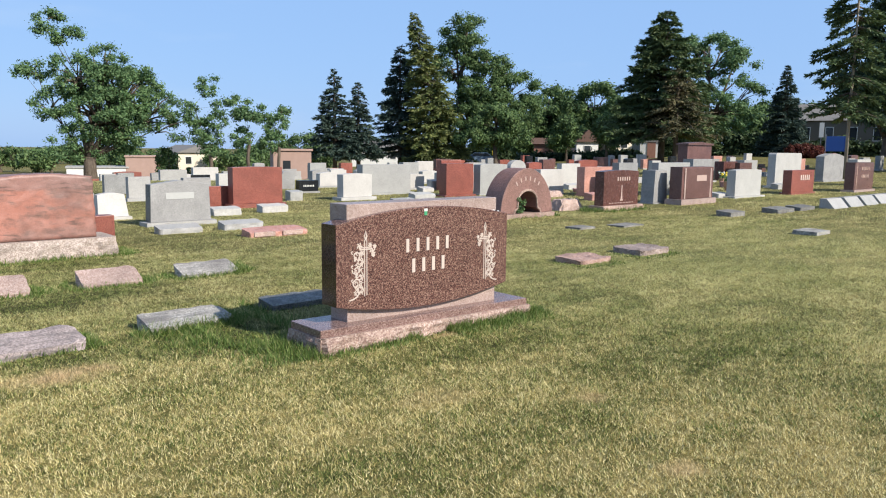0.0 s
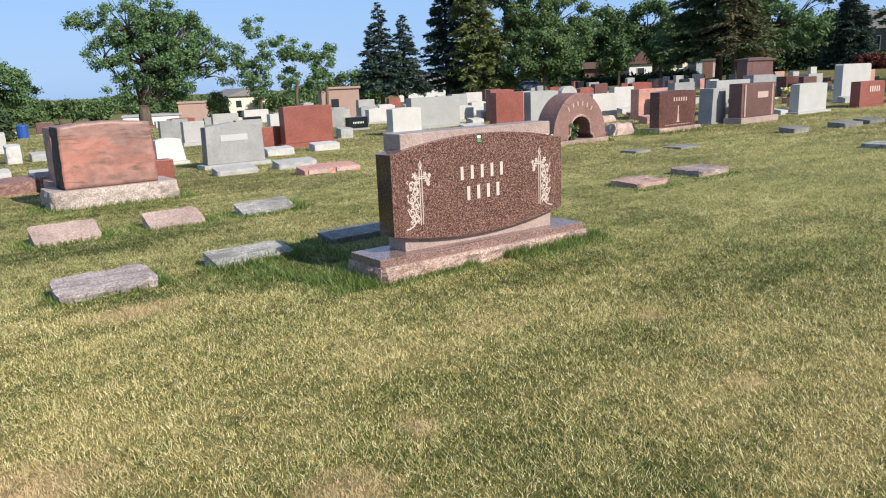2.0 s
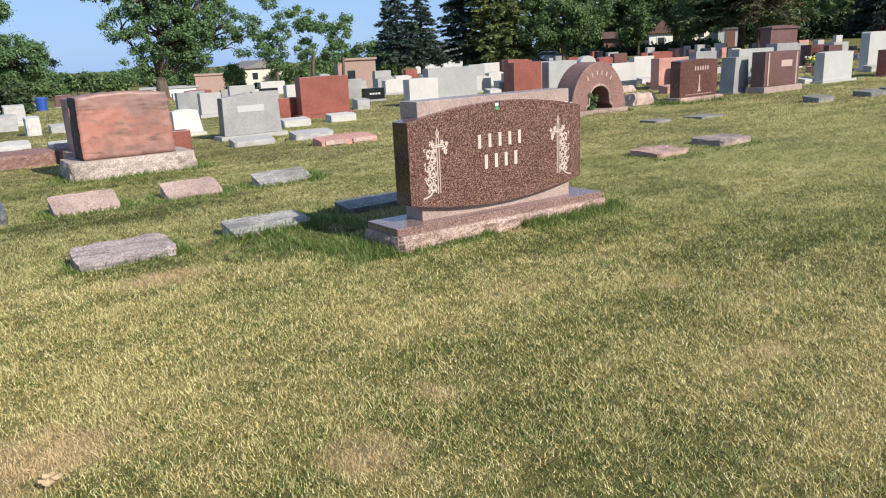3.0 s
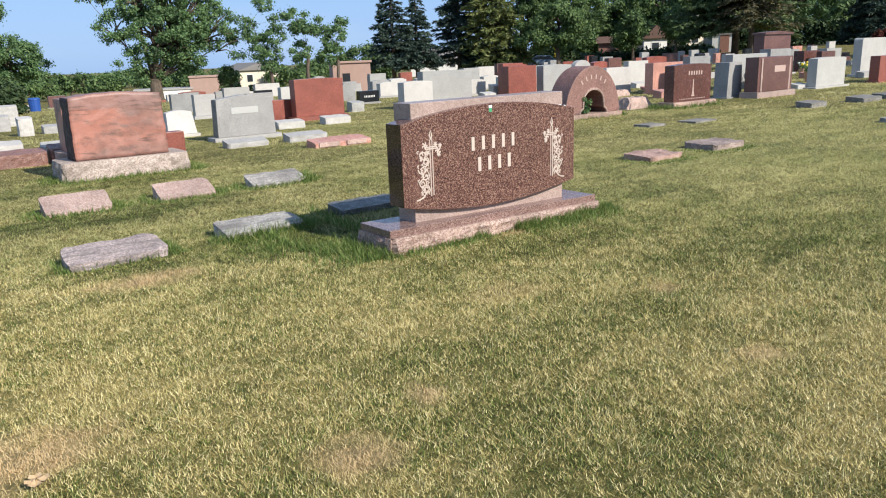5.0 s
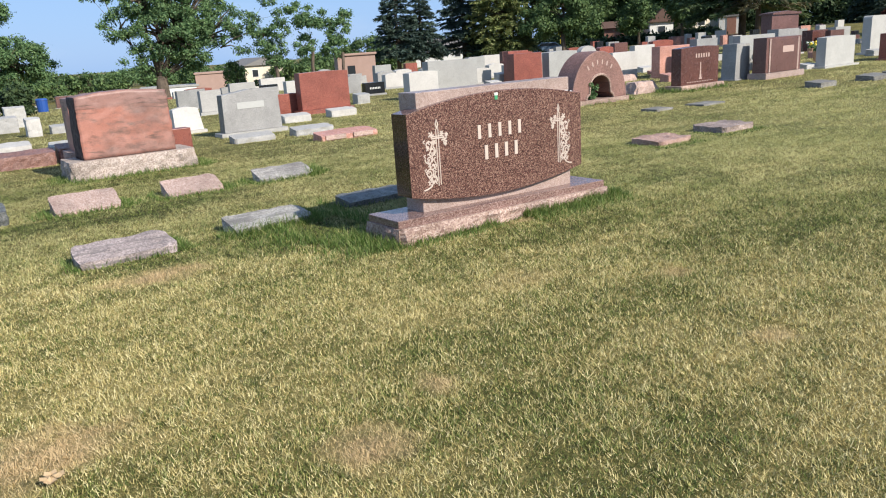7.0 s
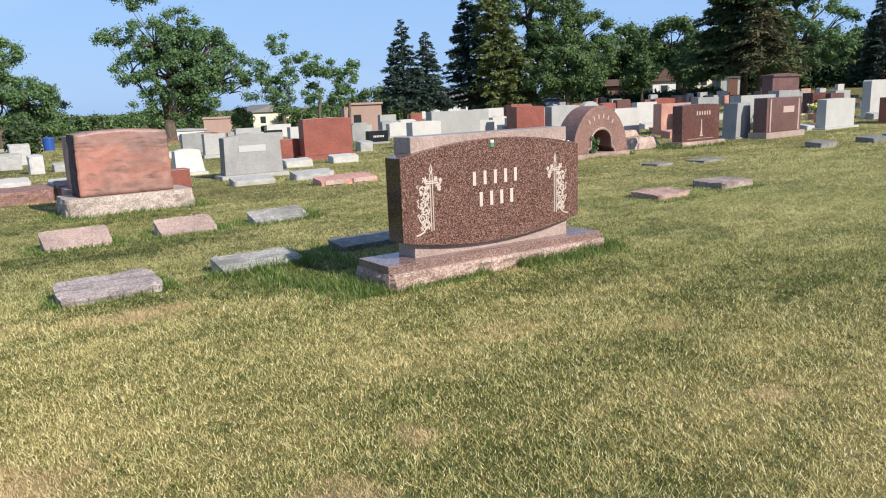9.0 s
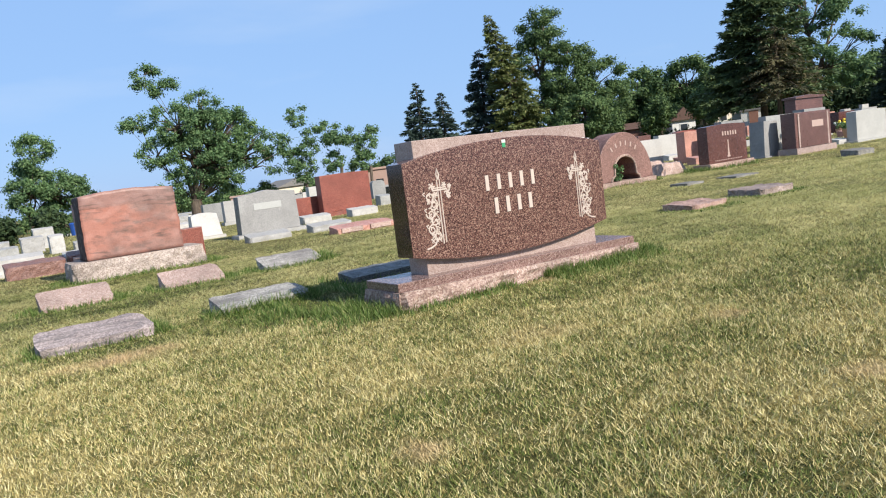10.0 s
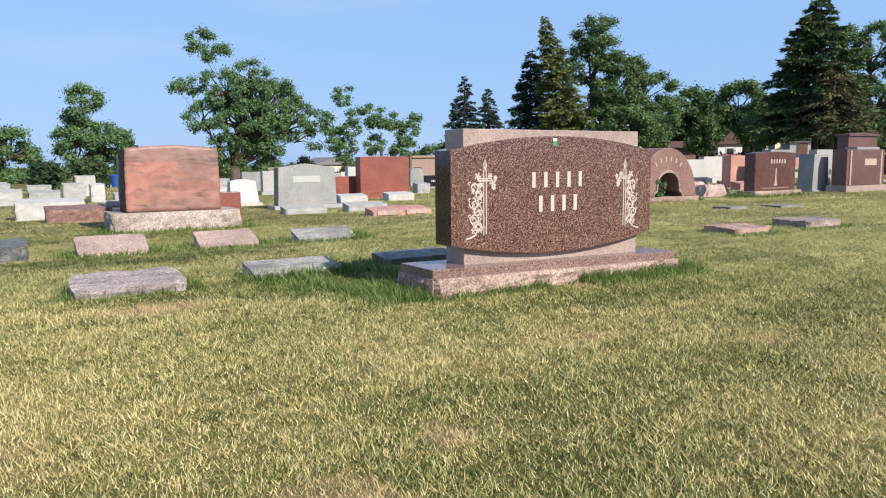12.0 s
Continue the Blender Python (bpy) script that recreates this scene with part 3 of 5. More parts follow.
def main_monument():
    m = thing("monument", 0.845, 0.0, 0.0, 0, "polished maroon granite monument with arched face on a pale pink base", "gravestone")
    w = 1.69
    n = 28
    top = [(w / 2 * (1 - 2 * k / n), 0.872 + 0.092 * (1 - (1 - 2 * k / n) ** 2)) for k in range(n + 1)]
    low = [(-w / 2 * (1 - 2 * k / n), 0.298 - 0.092 * (1 - (1 - 2 * k / n) ** 2)) for k in range(n + 1)]
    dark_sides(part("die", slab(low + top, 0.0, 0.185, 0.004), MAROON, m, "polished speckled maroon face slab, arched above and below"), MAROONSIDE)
    part("core_slab", box(-0.722, 0.762, 0.05, 0.262, 0.142, 1.005, 0.004), MAUVE, m, "honed mauve granite block")
    base = part("base", settled(rough_box(-1.045, 1.07, -0.105, 0.36, -0.08, 0.09, 0.03, 0.024, 4, top=False)), PITCHED, m, "rock-pitched pink granite sides of the base")
    part("base_top", settled(box(-1.015, 1.04, -0.064, 0.33, 0.08, 0.143, 0.004)), MAROONBASE, base, "honed margin and upper face of the base")
    c = -0.845
    name_bars(m, 0.578 + c, 1.068 + c, 0.634, 0.734, 0.0, 5, LETTER, 0.72)
    name_bars(m, 0.636 + c, 1.026 + c, 0.478, 0.582, 0.0, 4, LETTER, 0.7)
    for x, flip in ((0.226, False), (1.455, True)):
        o = part("carved_vine_cross", scroll_work(flip), LETTER, m, "pale carved cross wound with a flowering vine")
        o.location = (x + c, -0.001, 0.352 if not flip else 0.345)
    return m


main_monument()


def pebble(x, y, z, r, material, label, seed):
    bm = bmesh.new()
    bmesh.ops.create_icosphere(bm, subdivisions=2, radius=r)
    for v in bm.verts:
        v.co *= 1 + 0.3 * noise.noise(v.co * 40 + Vector((seed, 0, 0)))
        v.co.z *= 0.6
    ob = part("pebble", bm, material, None, "", True)
    ob.location = (x, y, z + r * 0.5)
    return tagged(ob, label, "pebble", "pebbles left on the monument")


pebble(1.555, 0.028, 0.893, 0.014, LETTERGREY, "small pale pebble placed as a token", 1)
pebble(1.585, 0.03, 0.889, 0.012, BLACK, "small dark pebble placed as a token", 2)
pebble(1.602, 0.026, 0.886, 0.011, LETTERGREY, "small pale pebble placed as a token", 3)
GREENPLASTIC = plain("green_plastic", (0.05, 0.3, 0.14), 0.4, 0.05)
tag = thing("sticker", 0.80, -0.0015, 0.905, 0, "small white and green tag stuck to the maroon face", "sticker")
part("white_half", box(-0.016, 0.016, -0.003, 0, 0.026, 0.046, 0.001), LETTERGREY, tag, "white upper half")
part("green_half", box(-0.014, 0.014, -0.0025, 0, -0.004, 0.026, 0.001), GREENPLASTIC, tag, "faded green lower half")


# ---- low markers round it ----
PINKFLAT = granite("pink_flat_granite", (0.33, 0.19, 0.15), (0.48, 0.31, 0.25), (0.57, 0.42, 0.36), 130, 0.8, 0.29, 0.25)
BROWNFLAT = granite("brownish_flat_granite", (0.25, 0.185, 0.16), (0.385, 0.30, 0.262), (0.48, 0.395, 0.355), 130, 0.8, 0.29, 0.25)
DULLGREY = granite("dull_grey_granite", (0.15, 0.148, 0.135), (0.26, 0.255, 0.232), (0.35, 0.34, 0.31), 130, 0.85, 0.35, 0.2)
GREYM, PINKM = "weathered grey granite slant-topped marker set in the grass", "weathered pink granite slant-topped marker set in the grass"
marker(-1.98, 1.1, 0.67, 0.30, 0.128, WEATHERED, "weathered pinkish grey granite slant-topped marker set in the grass", 0.07, 0, 1, 0.017)
marker(-0.85, 1.2, 0.66, 0.3, 0.108, GREYPITCH, GREYM, 0.055, 0, 2, 0.017)
marker(0.24, 1.34, 0.66, 0.3, 0.085, SLATE, "dark grey granite marker in the monument's shade", 0.03, 0, 3)
marker(-2.74, 3.4, 0.62, 0.3, 0.18, SLATE, "blue-grey granite slant-topped marker set in the grass", 0.05, 0, 4)
marker(-1.75, 3.38, 0.60, 0.3, 0.165, PINKPITCH, PINKM, 0.13, 0, 5, 0.01)
marker(-0.70, 3.38, 0.58, 0.3, 0.15, PINKPITCH, PINKM, 0.12, 0, 6, 0.01)
marker(0.29, 3.38, 0.64, 0.3, 0.125, GREYPITCH, GREYM, 0.09, 0, 7)
marker(4.39, 1.3, 0.66, 0.45, 0.075, PINKFLAT, "flat pink granite marker set in the grass", 0.02, 0, 8, 0.025)
marker(5.69, 1.28, 0.68, 0.5, 0.085, BROWNFLAT, "flat brownish pink granite marker set in the grass", 0.01, 0, 9, 0.025)
marker(7.66, 3.85, 0.44, 0.35, 0.04, DULLGREY, "flat grey marker sunk in the grass", 0.0, 0, 10, 0.006)
marker(8.62, 3.6, 0.64, 0.4, 0.035, DULLGREY, "flat grey marker sunk in the grass", 0.0, 0, 11, 0.006)
marker(10.14, 0.8, 0.58, 0.42, 0.08, GREYPITCH, "flat grey marker sunk in the grass", 0.01, 0, 12, 0.008)
marker(12.45, 3.5, 0.64, 0.38, 0.13, DULLGREY, GREYM, 0.03, 0, 13)
marker(14.3, 3.3, 0.86, 0.42, 0.12, DULLGREY, GREYM, 0.03, 0, 14)
marker(15.5, 3.3, 0.86, 0.4, 0.12, DULLGREY, GREYM, 0.03, 0, 15)
for k in range(5):
    headstone(17.35 + 1.12 * k, 3.0, 0.92, 0.3, 0.42, PALE, "small pale slant-faced gravestone", top="flat", slant=0.3, group="small slant stones in a row")
marker(1.55, 7.4, 0.72, 0.28, 0.14, PALE, "pale grey slant-topped marker set in the grass", 0.05, 0, 16)
marker(2.64, 7.42, 0.74, 0.28, 0.15, PALE, "pale grey slant-topped marker set in the grass", 0.05, 0, 17)
marker(2.5, 6.2, 1.02, 0.36, 0.13, CORAL, "red granite double marker with pale panels", 0.05, 0, 18)
for dx in (0.06, 0.56):
    bm = box(2.5 + dx, 2.5 + dx + 0.36, 6.18, 6.2, 0.015, 0.085)
    tagged(part("name_plate", bm, PINKPITCH), "pale pink panel on the red double marker", "plate", "panels on the double marker")
marker(3.6, 9.95, 0.62, 0.3, 0.18, WHITE, "white slant-topped marker before a red stone", 0.04, 0, 19)
marker(4.76, 10.1, 0.64, 0.3, 0.18, WHITE, "white slant-topped marker before a red stone", 0.04, 0, 20)
marker(-1.75, 7.9, 0.78, 0.35, 0.24, ARCH, "low brownish pink granite block in the grass", 0.05, 0, 21)
marker(-0.93, 7.95, 0.6, 0.35, 0.27, ARCH, "low brownish pink granite block in the grass", 0.05, 0, 23)
marker(-2.1, 8.8, 0.95, 0.35, 0.31, WHITE, "white slant-topped marker behind a pink block", 0.05, 0, 22)
marker(-0.9, 8.8, 0.5, 0.3, 0.25, WHITE, "white slant-topped marker behind a pink block", 0.06, 0, 24)
for k, (x, y, w, h) in enumerate(((-2.4, 13.6, 0.55, 0.34), (-1.75, 13.7, 0.6, 0.3), (-0.55, 14.0, 0.3, 0.42), (-0.05, 14.2, 0.4, 0.2), (0.4, 14.4, 0.35, 0.16), (-0.95, 16.0, 0.5, 0.4), (-0.5, 18.0, 0.5, 0.55), (-1.6, 19.0, 0.6, 0.3), (1.2, 18.4, 0.6, 0.3), (-2.6, 17.0, 0.6, 0.4), (2.6, 16.0, 0.5, 0.2), (7.1, 13.0, 0.4, 0.28), (13.75, 15.0, 0.65, 0.36), (3.2, 19.0, 0.6, 0.35))):
    marker(x, y, w, 0.3, h, (WHITE, PALE)[k % 2], "small pale stone among the farther graves", 0.04, 0, 50 + k)
headstone(4.25, 18.0, 0.6, 0.62, 0.2, GREY, "grey stone with a plain flat top")
headstone(3.9, 15.0, 0.56, 0.62, 0.2, PALE, "pale grey stone with a plain top", (0.06, 0.08, 0.05), PALE)
headstone(5.85, 16.0, 0.8, 0.58, 0.2, GREY, "grey stone with a plain flat top")
headstone(6.85, 18.0, 0.55, 0.58, 0.2, BLACK, "black polished stone among pale ones")
headstone(5.75, 14.0, 0.34, 0.76, 0.2, WHITE, "narrow white upright stone")
headstone(9.9, 18.0, 0.5, 0.66, 0.2, GREY, "grey stone with a rounded top", top="round", rise=0.15)
headstone(14.2, 14.5, 0.9, 1.08, 0.25, ROSE, "red granite stone behind another red one")
headstone(20.3, 17.0, 0.95, 1.04, 0.25, PALE, "pale stone with a domed top", top="half", rise=0.3)


# ---- upright stones, row by row ----
def veined_stone():
    t = thing("headstone", -0.42, 5.62, 0.0, 0, "large rough red granite stone with dark veins on a pink base", "gravestone", "upright gravestones")
    part("base", rough_box(-0.78, 0.78, 0.0, 0.72, -0.08, 0.235, 0.032, 0.05, 31, top=False), CREAMPITCH, t, "pale creamy pink rock-pitched base")
    bm = rough_box(-0.59, 0.56, 0.12, 0.62, 0.24, 1.0, 0.011, 0.04, 33)
    for v in bm.verts:
        k = max(0, (v.co.z - 0.24) / 0.76)
        v.co.z += k * 0.045 * (1 - ((v.co.x) / 0.6) ** 2)
        v.co.x *= 1 - 0.03 * k
        if v.co.y < 0.16:
            v.co.y += 0.012 * k
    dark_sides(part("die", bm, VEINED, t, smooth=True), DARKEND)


veined_stone()
headstone(-0.2, 7.35, 1.2, 0.98, 0.5, VEINED, "rough pink granite stone standing behind a veined one", (0.1, 0.2, 0.06), PINKPITCH, "arc", 0.04)
headstone(0.5, 6.75, 0.34, 0.46, 0.25, ROSE, "small red granite stone tucked behind a veined one")
PK = headstone(2.43, 8.7, 1.1, 0.8, 0.24, GREY, "pale grey granite stone with a gently peaked top", (0.1, 0.07, 0.08), PALE, "peak", 0.07, 0.02)
part("name_panel", box(-0.27, 0.24, -0.006, -0.002, 0.47, 0.585, 0.002), LETTERSOFT, PK, "frosted pale name panel")
# Slate on the grey stone's ends darkens them as shade would.
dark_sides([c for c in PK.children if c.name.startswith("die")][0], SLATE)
headstone(1.77, 10.3, 0.56, 0.51, 0.3, WHITE, "small white stone with a sloping face", (0.06, 0.06, 0.05), WHITE, "arc", 0.04, 0.03, slant=0.12)
headstone(5.4, 11.5, 1.26, 0.95, 0.26, ROSE, "broad plain red granite stone", (0.08, 0.1, 0.06), ROSE, "arc", 0.015)
headstone(4.55, 11.9, 0.6, 0.55, 0.24, ROSE, "small red granite stone beside a broad red one")
headstone(9.3, 15.7, 0.7, 0.4, 0.2, BLACK, "low black polished stone with pale writing", (0.05, 0.06, 0.05), GREY, bars=[(-0.2, 0.2, 0.2, 0.26, 7)], bar_material=LETTERGREY)
headstone(8.85, 12.4, 0.95, 0.72, 0.3, WHITE, "white stone with an arched top", (0.12, 0.08, 0.08), WHITE, "arc", 0.03)
headstone(11.0, 13.9, 1.85, 0.92, 0.3, PALE, "broad pale grey granite stone", (0.12, 0.06, 0.08), PALE)
headstone(17.3, 20.5, 0.85, 0.9, 0.3, PALE, "pale grey stone in the rows")
headstone(12.3, 12.0, 1.1, 0.98, 0.32, ROSE, "red granite stone with a dark polished side", (0.1, 0.05, 0.06), ROSE)
headstone(13.75, 12.0, 1.2, 0.97, 0.3, PALE, "pale grey stone in the rows", (0.08, 0.05, 0.06), PALE, "arc", 0.03)
headstone(15.5, 11.1, 1.15, 0.8, 0.3, WHITE, "white stone in the crowded rows", (0.0, 0.05, 0.05), WHITE)
headstone(12.09, 6.1, 1.4, 0.95, 0.26, OXBLOOD, "oxblood granite stone with carved lettering and a carved column", (0.12, 0.12, 0.1), PITCHED, "arc", 0.03, bars=[(-0.2, 0.36, 0.7, 0.79, 6), (-0.5, 0.5, 0.165, 0.185, 16), (-0.02, 0.045, 0.44, 0.6, 1), (-0.035, 0.06, 0.34, 0.435, 1), (-0.055, 0.08, 0.265, 0.335, 1), (-0.1, 0.125, 0.225, 0.26, 1)], bar_material=LETTERPINK)
headstone(16.5, 9.9, 1.8, 0.9, 0.3, CORAL, "coral pink granite stone in the rows", (0.05, 0.06, 0.05), CORAL)
headstone(14.75, 6.7, 0.66, 0.9, 0.4, GREY, "slim grey granite stone with tapering sides", (0.06, 0.04, 0.05), GREY, taper=0.05)
headstone(16.6, 9.0, 1.0, 1.1, 0.25, GREY, "grey granite stone standing behind others")
headstone(18.9, 8.8, 1.9, 1.1, 0.25, PALE, "pale grey stone with a white cap")
headstone(22.1, 9.6, 1.3, 1.2, 0.4, GREY, "grey granite stone standing behind others")
BR = headstone(15.6, 6.1, 1.62, 1.0, 0.36, BROWN, "brown granite double stone with a raised lighter panel", (0.1, 0.15, 0.08), MAUVE)
part("panel", box(-0.62, 0.62, -0.02, -0.002, 0.16, 0.96, 0.004), BROWN, BR, "raised brown panel between pale edges")
for x in (-0.66, 0.66):
    part("pilaster", box(x - 0.035, x + 0.035, -0.018, -0.002, 0.16, 0.97, 0.003), MAUVE, BR, "pale edge strip")
part("name_plate", box(-0.1, 0.42, -0.026, -0.02, 0.62, 0.78, 0.002), LETTERPINK, BR, "pale name panel")
CAPPED = headstone(29.7, 14.0, 2.2, 1.72, 0.5, BROWN, "tall brown granite family monument with a capped top", (0.2, 0.2, 0.15), BROWN)
part("cap", slab([(-1.18, 1.722), (1.18, 1.722), (1.18, 1.8), (0.0, 1.88), (-1.18, 1.8)], -0.08, 0.58, 0.01), BROWN, CAPPED, "shallow gabled brown granite cap")
headstone(19.75, 6.7, 1.7, 0.88, 0.28, WHITE, "pale grey-white granite stone on a white base", (0.18, 0.05, 0.1), WHITE, "arc", 0.03)
headstone(32.8, 14.0, 1.4, 1.0, 0.5, OXBLOOD, "dark red granite stone farther back")
headstone(36.0, 14.5, 1.5, 1.05, 0.5, PALE, "pale stone at the back of the rows")
headstone(27.9, 9.0, 2.4, 1.4, 0.32, WHITE, "tall white granite stone with rounded shoulders", (0.15, 0.08, 0.1), WHITE, "round", 0.12)
headstone(23.3, 6.5, 1.8, 0.82, 0.3, ROSE, "red granite stone with a pale name panel", (0.1, 0.06, 0.06), ROSE, bars=[(-0.25, 0.55, 0.48, 0.66, 5)])
headstone(27.2, 5.9, 1.9, 1.08, 0.34, BROWN, "brown granite stone with pale edge strips", (0.12, 0.08, 0.08), MAUVE, bars=[(-0.3, 0.5, 0.8, 0.92, 6), (-0.3, 0.5, 0.52, 0.64, 6), (-0.78, -0.68, 0.1, 1.05, 1)], bar_material=PITCHED)
headstone(36.6, 10.5, 2.5, 1.4, 0.4, GREY, "dark grey stone with a rough face", (0.1, 0.08, 0.08), GREY, "arc", 0.15)
headstone(33.3, 8.0, 1.6, 1.2, 0.4, WHITE, "white stone in the crowded rows")
headstone(31.5, 5.2, 1.2, 1.1, 0.4, PALE, "pale stone in the crowded rows")


def arch_stone():
    """A half-round stone, deep like a tunnel, with an arched niche."""
    t = thing("arch_headstone", 8.64, 6.0, None, 0, "half-round brown granite stone with an arched planting niche", "gravestone", "upright gravestones")
    part("base", rough_box(-0.82, 0.82, -0.08, 0.62, -0.06, 0.1, 0.01, 0.08, 5, top=False), PITCHED, t, "pale rough base")
    r, n = 0.79, 30
    outer = [(r * math.cos(math.pi * k / n), 0.1 + 0.93 * math.sin(math.pi * k / n)) for k in range(n + 1)]
    hole = [(0.41, 0.1), (0.38, 0.17), (0.31, 0.21), (0.3, 0.32)] + [(0.3 * math.cos(a), 0.34 + 0.24 * math.sin(a)) for a in (math.pi * k / 10 for k in range(1, 10))] + [(-0.3, 0.32), (-0.31, 0.21), (-0.38, 0.17), (-0.41, 0.1)]
    part("arch", slab(outer + hole[::-1], 0.0, 0.5, 0.012), ARCH, t)
    part("niche_back", slab(outline(0.9, 0.6, "half", 0.3, 0, 0.102), 0.502, 0.53, 0), SLATE, t, "dark back of the niche")
    bm = bmesh.new()
    tube([(x, -0.004, z) for x, z in hole], [0.026] * len(hole), 6, bm)
    part("niche_border", bm, PITCHED, t, "pale rough border round the niche")
    for k in range(6):
        a = 2.12 - 0.22 * k
        b = box(-0.017, 0.017, -0.004, 0.001, -0.045, 0.045)
        o = part("inscription", b, LETTERPINK, t, "pale carved inscription" if k == 0 else "")
        o.matrix_basis = pose(0.64 * math.cos(a), -0.001, 0.1 + 0.72 * math.sin(a), 0, 90 - math.degrees(a), 0)
    return t


arch_stone()


def rock(x, y, w, d, h, material, label, seed):
    bm = rough_box(-w / 2, w / 2, -d / 2, d / 2, -0.05, h, 0.05, 0.08, seed)
    for v in bm.verts:
        k = max(0, v.co.z / h)
        v.co.x *= 1 - 0.25 * k
        v.co.y *= 1 - 0.3 * k
    ob = part("boulder", bm, material)
    ob.location = (x, y, height(x, y))
    return tagged(ob, label, "boulder")


rock(11.0, 6.9, 0.9, 0.5, 0.26, PINKPITCH, "rough tan boulder beside an oxblood stone", 3)
rock(13.4, 10.6, 0.9, 0.5, 0.2, PINKPITCH, "low tan boulder in the grass", 5)
rock(14.6, 10.4, 0.8, 0.5, 0.18, PINKPITCH, "low tan boulder in the grass", 6)

# the crowd of stones farther back, in the same rows
rng = random.Random(5)
FAR_KINDS = ((PALE, "pale grey stone far back in the rows"), (WHITE, "white stone far back in the rows"), (GREY, "grey stone far back in the rows"), (ROSE, "red granite stone far back in the rows"),
             (BROWN, "brown granite stone far back in the rows"), (CORAL, "pink granite stone far back in the rows"), (BLACK, "black polished stone far back in the rows"))
for row, (dist, az0, az1, step) in enumerate(((26, 0, 47, 2.7), (31, -6, 52, 2.2), (36, -6, 60, 2.1), (42, -4, 64, 1.9), (48, 2, 70, 1.7), (55, 20, 72, 1.5), (62, 34, 72, 1.4))):
    az = az0
    while az < az1:
        az += step * rng.uniform(0.55, 1.5)
        d = dist * rng.uniform(0.94, 1.06)
        mat, text = rng.choices(FAR_KINDS, (7, 5, 4, 4, 3, 2, 0.5) if az < 42 else (4, 3, 4, 5, 5, 4, 1.5))[0]
        h = rng.choice((0.3, 0.55, 0.75, 0.9, 1.0)) if az > 22 else rng.choice((0.2, 0.3, 0.45, 0.6))
        if d < 38 and az < 32:
            continue
        w = rng.uniform(0.55, 1.5) if h > 0.5 else rng.uniform(0.5, 0.8)
        if d < 38 and az < 48:
            w, h = min(w, 0.8), min(h, 0.55)
        x, y = polar(az, d)
        headstone(x, y, w, h, 0.25, mat, text, (0.08, 0.07, 0.06) if h > 0.5 else None, PALE, rng.choice(("flat", "flat", "arc", "round")), 0.05, group="far gravestones")


# low markers scattered between the farther rows
for k in range(54):
    az, d = rng.uniform(37, 67), rng.uniform(17, 36)
    x, y = polar(az, d)
    if min(math.hypot(x - o.location.x, y - o.location.y) for o in scene.objects if o.parent is None and o.type != "CAMERA") > 1.3:
        mat, text = rng.choice(((WHITE, "low white marker between the rows"), (PALE, "low pale grey marker between the rows"), (CORAL, "low pink marker between the rows"), (ARCH, "low brown marker between the rows")))
        marker(x, y, rng.uniform(0.45, 0.75), 0.32, rng.uniform(0.12, 0.26), mat, text, 0.05, 0, 200 + k)


def planted(name, x, y, z, r, h, leaf, label, seed, pot=None, bloom=None):
    """A small tuft of leaves, with or without a pot and blooms."""
    rs = np.random.RandomState(seed)
    t = thing(name, x, y, z, 0, label, "plant", "flowers on graves")
    z0 = 0.0
    if pot:
        bm = bmesh.new()
        tube([(0, 0, 0), (0, 0, r * 1.2), (0, 0, r * 1.3)], [r * 0.55, r * 0.8, r * 0.85], 12, bm)
        part("pot", bm, pot, t, "plain flower pot")
        z0 = r * 1.25
    cs = [(rs.uniform(-r, r) * 0.8, rs.uniform(-r, r) * 0.8, z0 + rs.uniform(0.1, 1) * h) for _ in range(20)]
    v, f = leaf_cloud(cs, r * 0.35, 260, 0.035, rs)
    soup("foliage", v, f, leaf, t)
    if bloom:
        for c in cs[:9]:
            bm = bmesh.new()
            bmesh.ops.create_icosphere(bm, subdivisions=1, radius=r * 0.22)
            part("bloom", bm, bloom, t).location = (c[0], c[1], z0 + h * 0.9 + rs.uniform(-0.05, 0.05))
    return t


# ---- trees ----
def leaf_cloud(centres, spread, count, size, rs, flat=1.0):
    """Small leaf faces strewn round many clump centres, thinning outwards; arrays of quads."""
    c = np.asarray(centres)[rs.randint(0, len(centres), count)]
    off = rs.normal(0, 0.52, (count, 3)) * spread
    off[:, 2] *= flat
    p = c + off
    face = off / (np.linalg.norm(off, axis=1)[:, None] + 0.01) + rs.normal(0, 0.55, (count, 3)) + (0, 0, 0.35)
    a = np.cross(face, rs.normal(0, 1, (count, 3)))
    a /= np.linalg.norm(a, axis=1)[:, None]
    b = np.cross(face, a)
    b /= np.linalg.norm(b, axis=1)[:, None]
    s = size * rs.uniform(0.5, 1.4, (count, 1))
    v = np.stack([p - a * s, p - b * s * 0.5 + a * s * 0.1, p + a * s, p + b * s * 0.5 + a * s * 0.1], 1).reshape(-1, 3)
    return v, np.arange(count * 4).reshape(-1, 4)


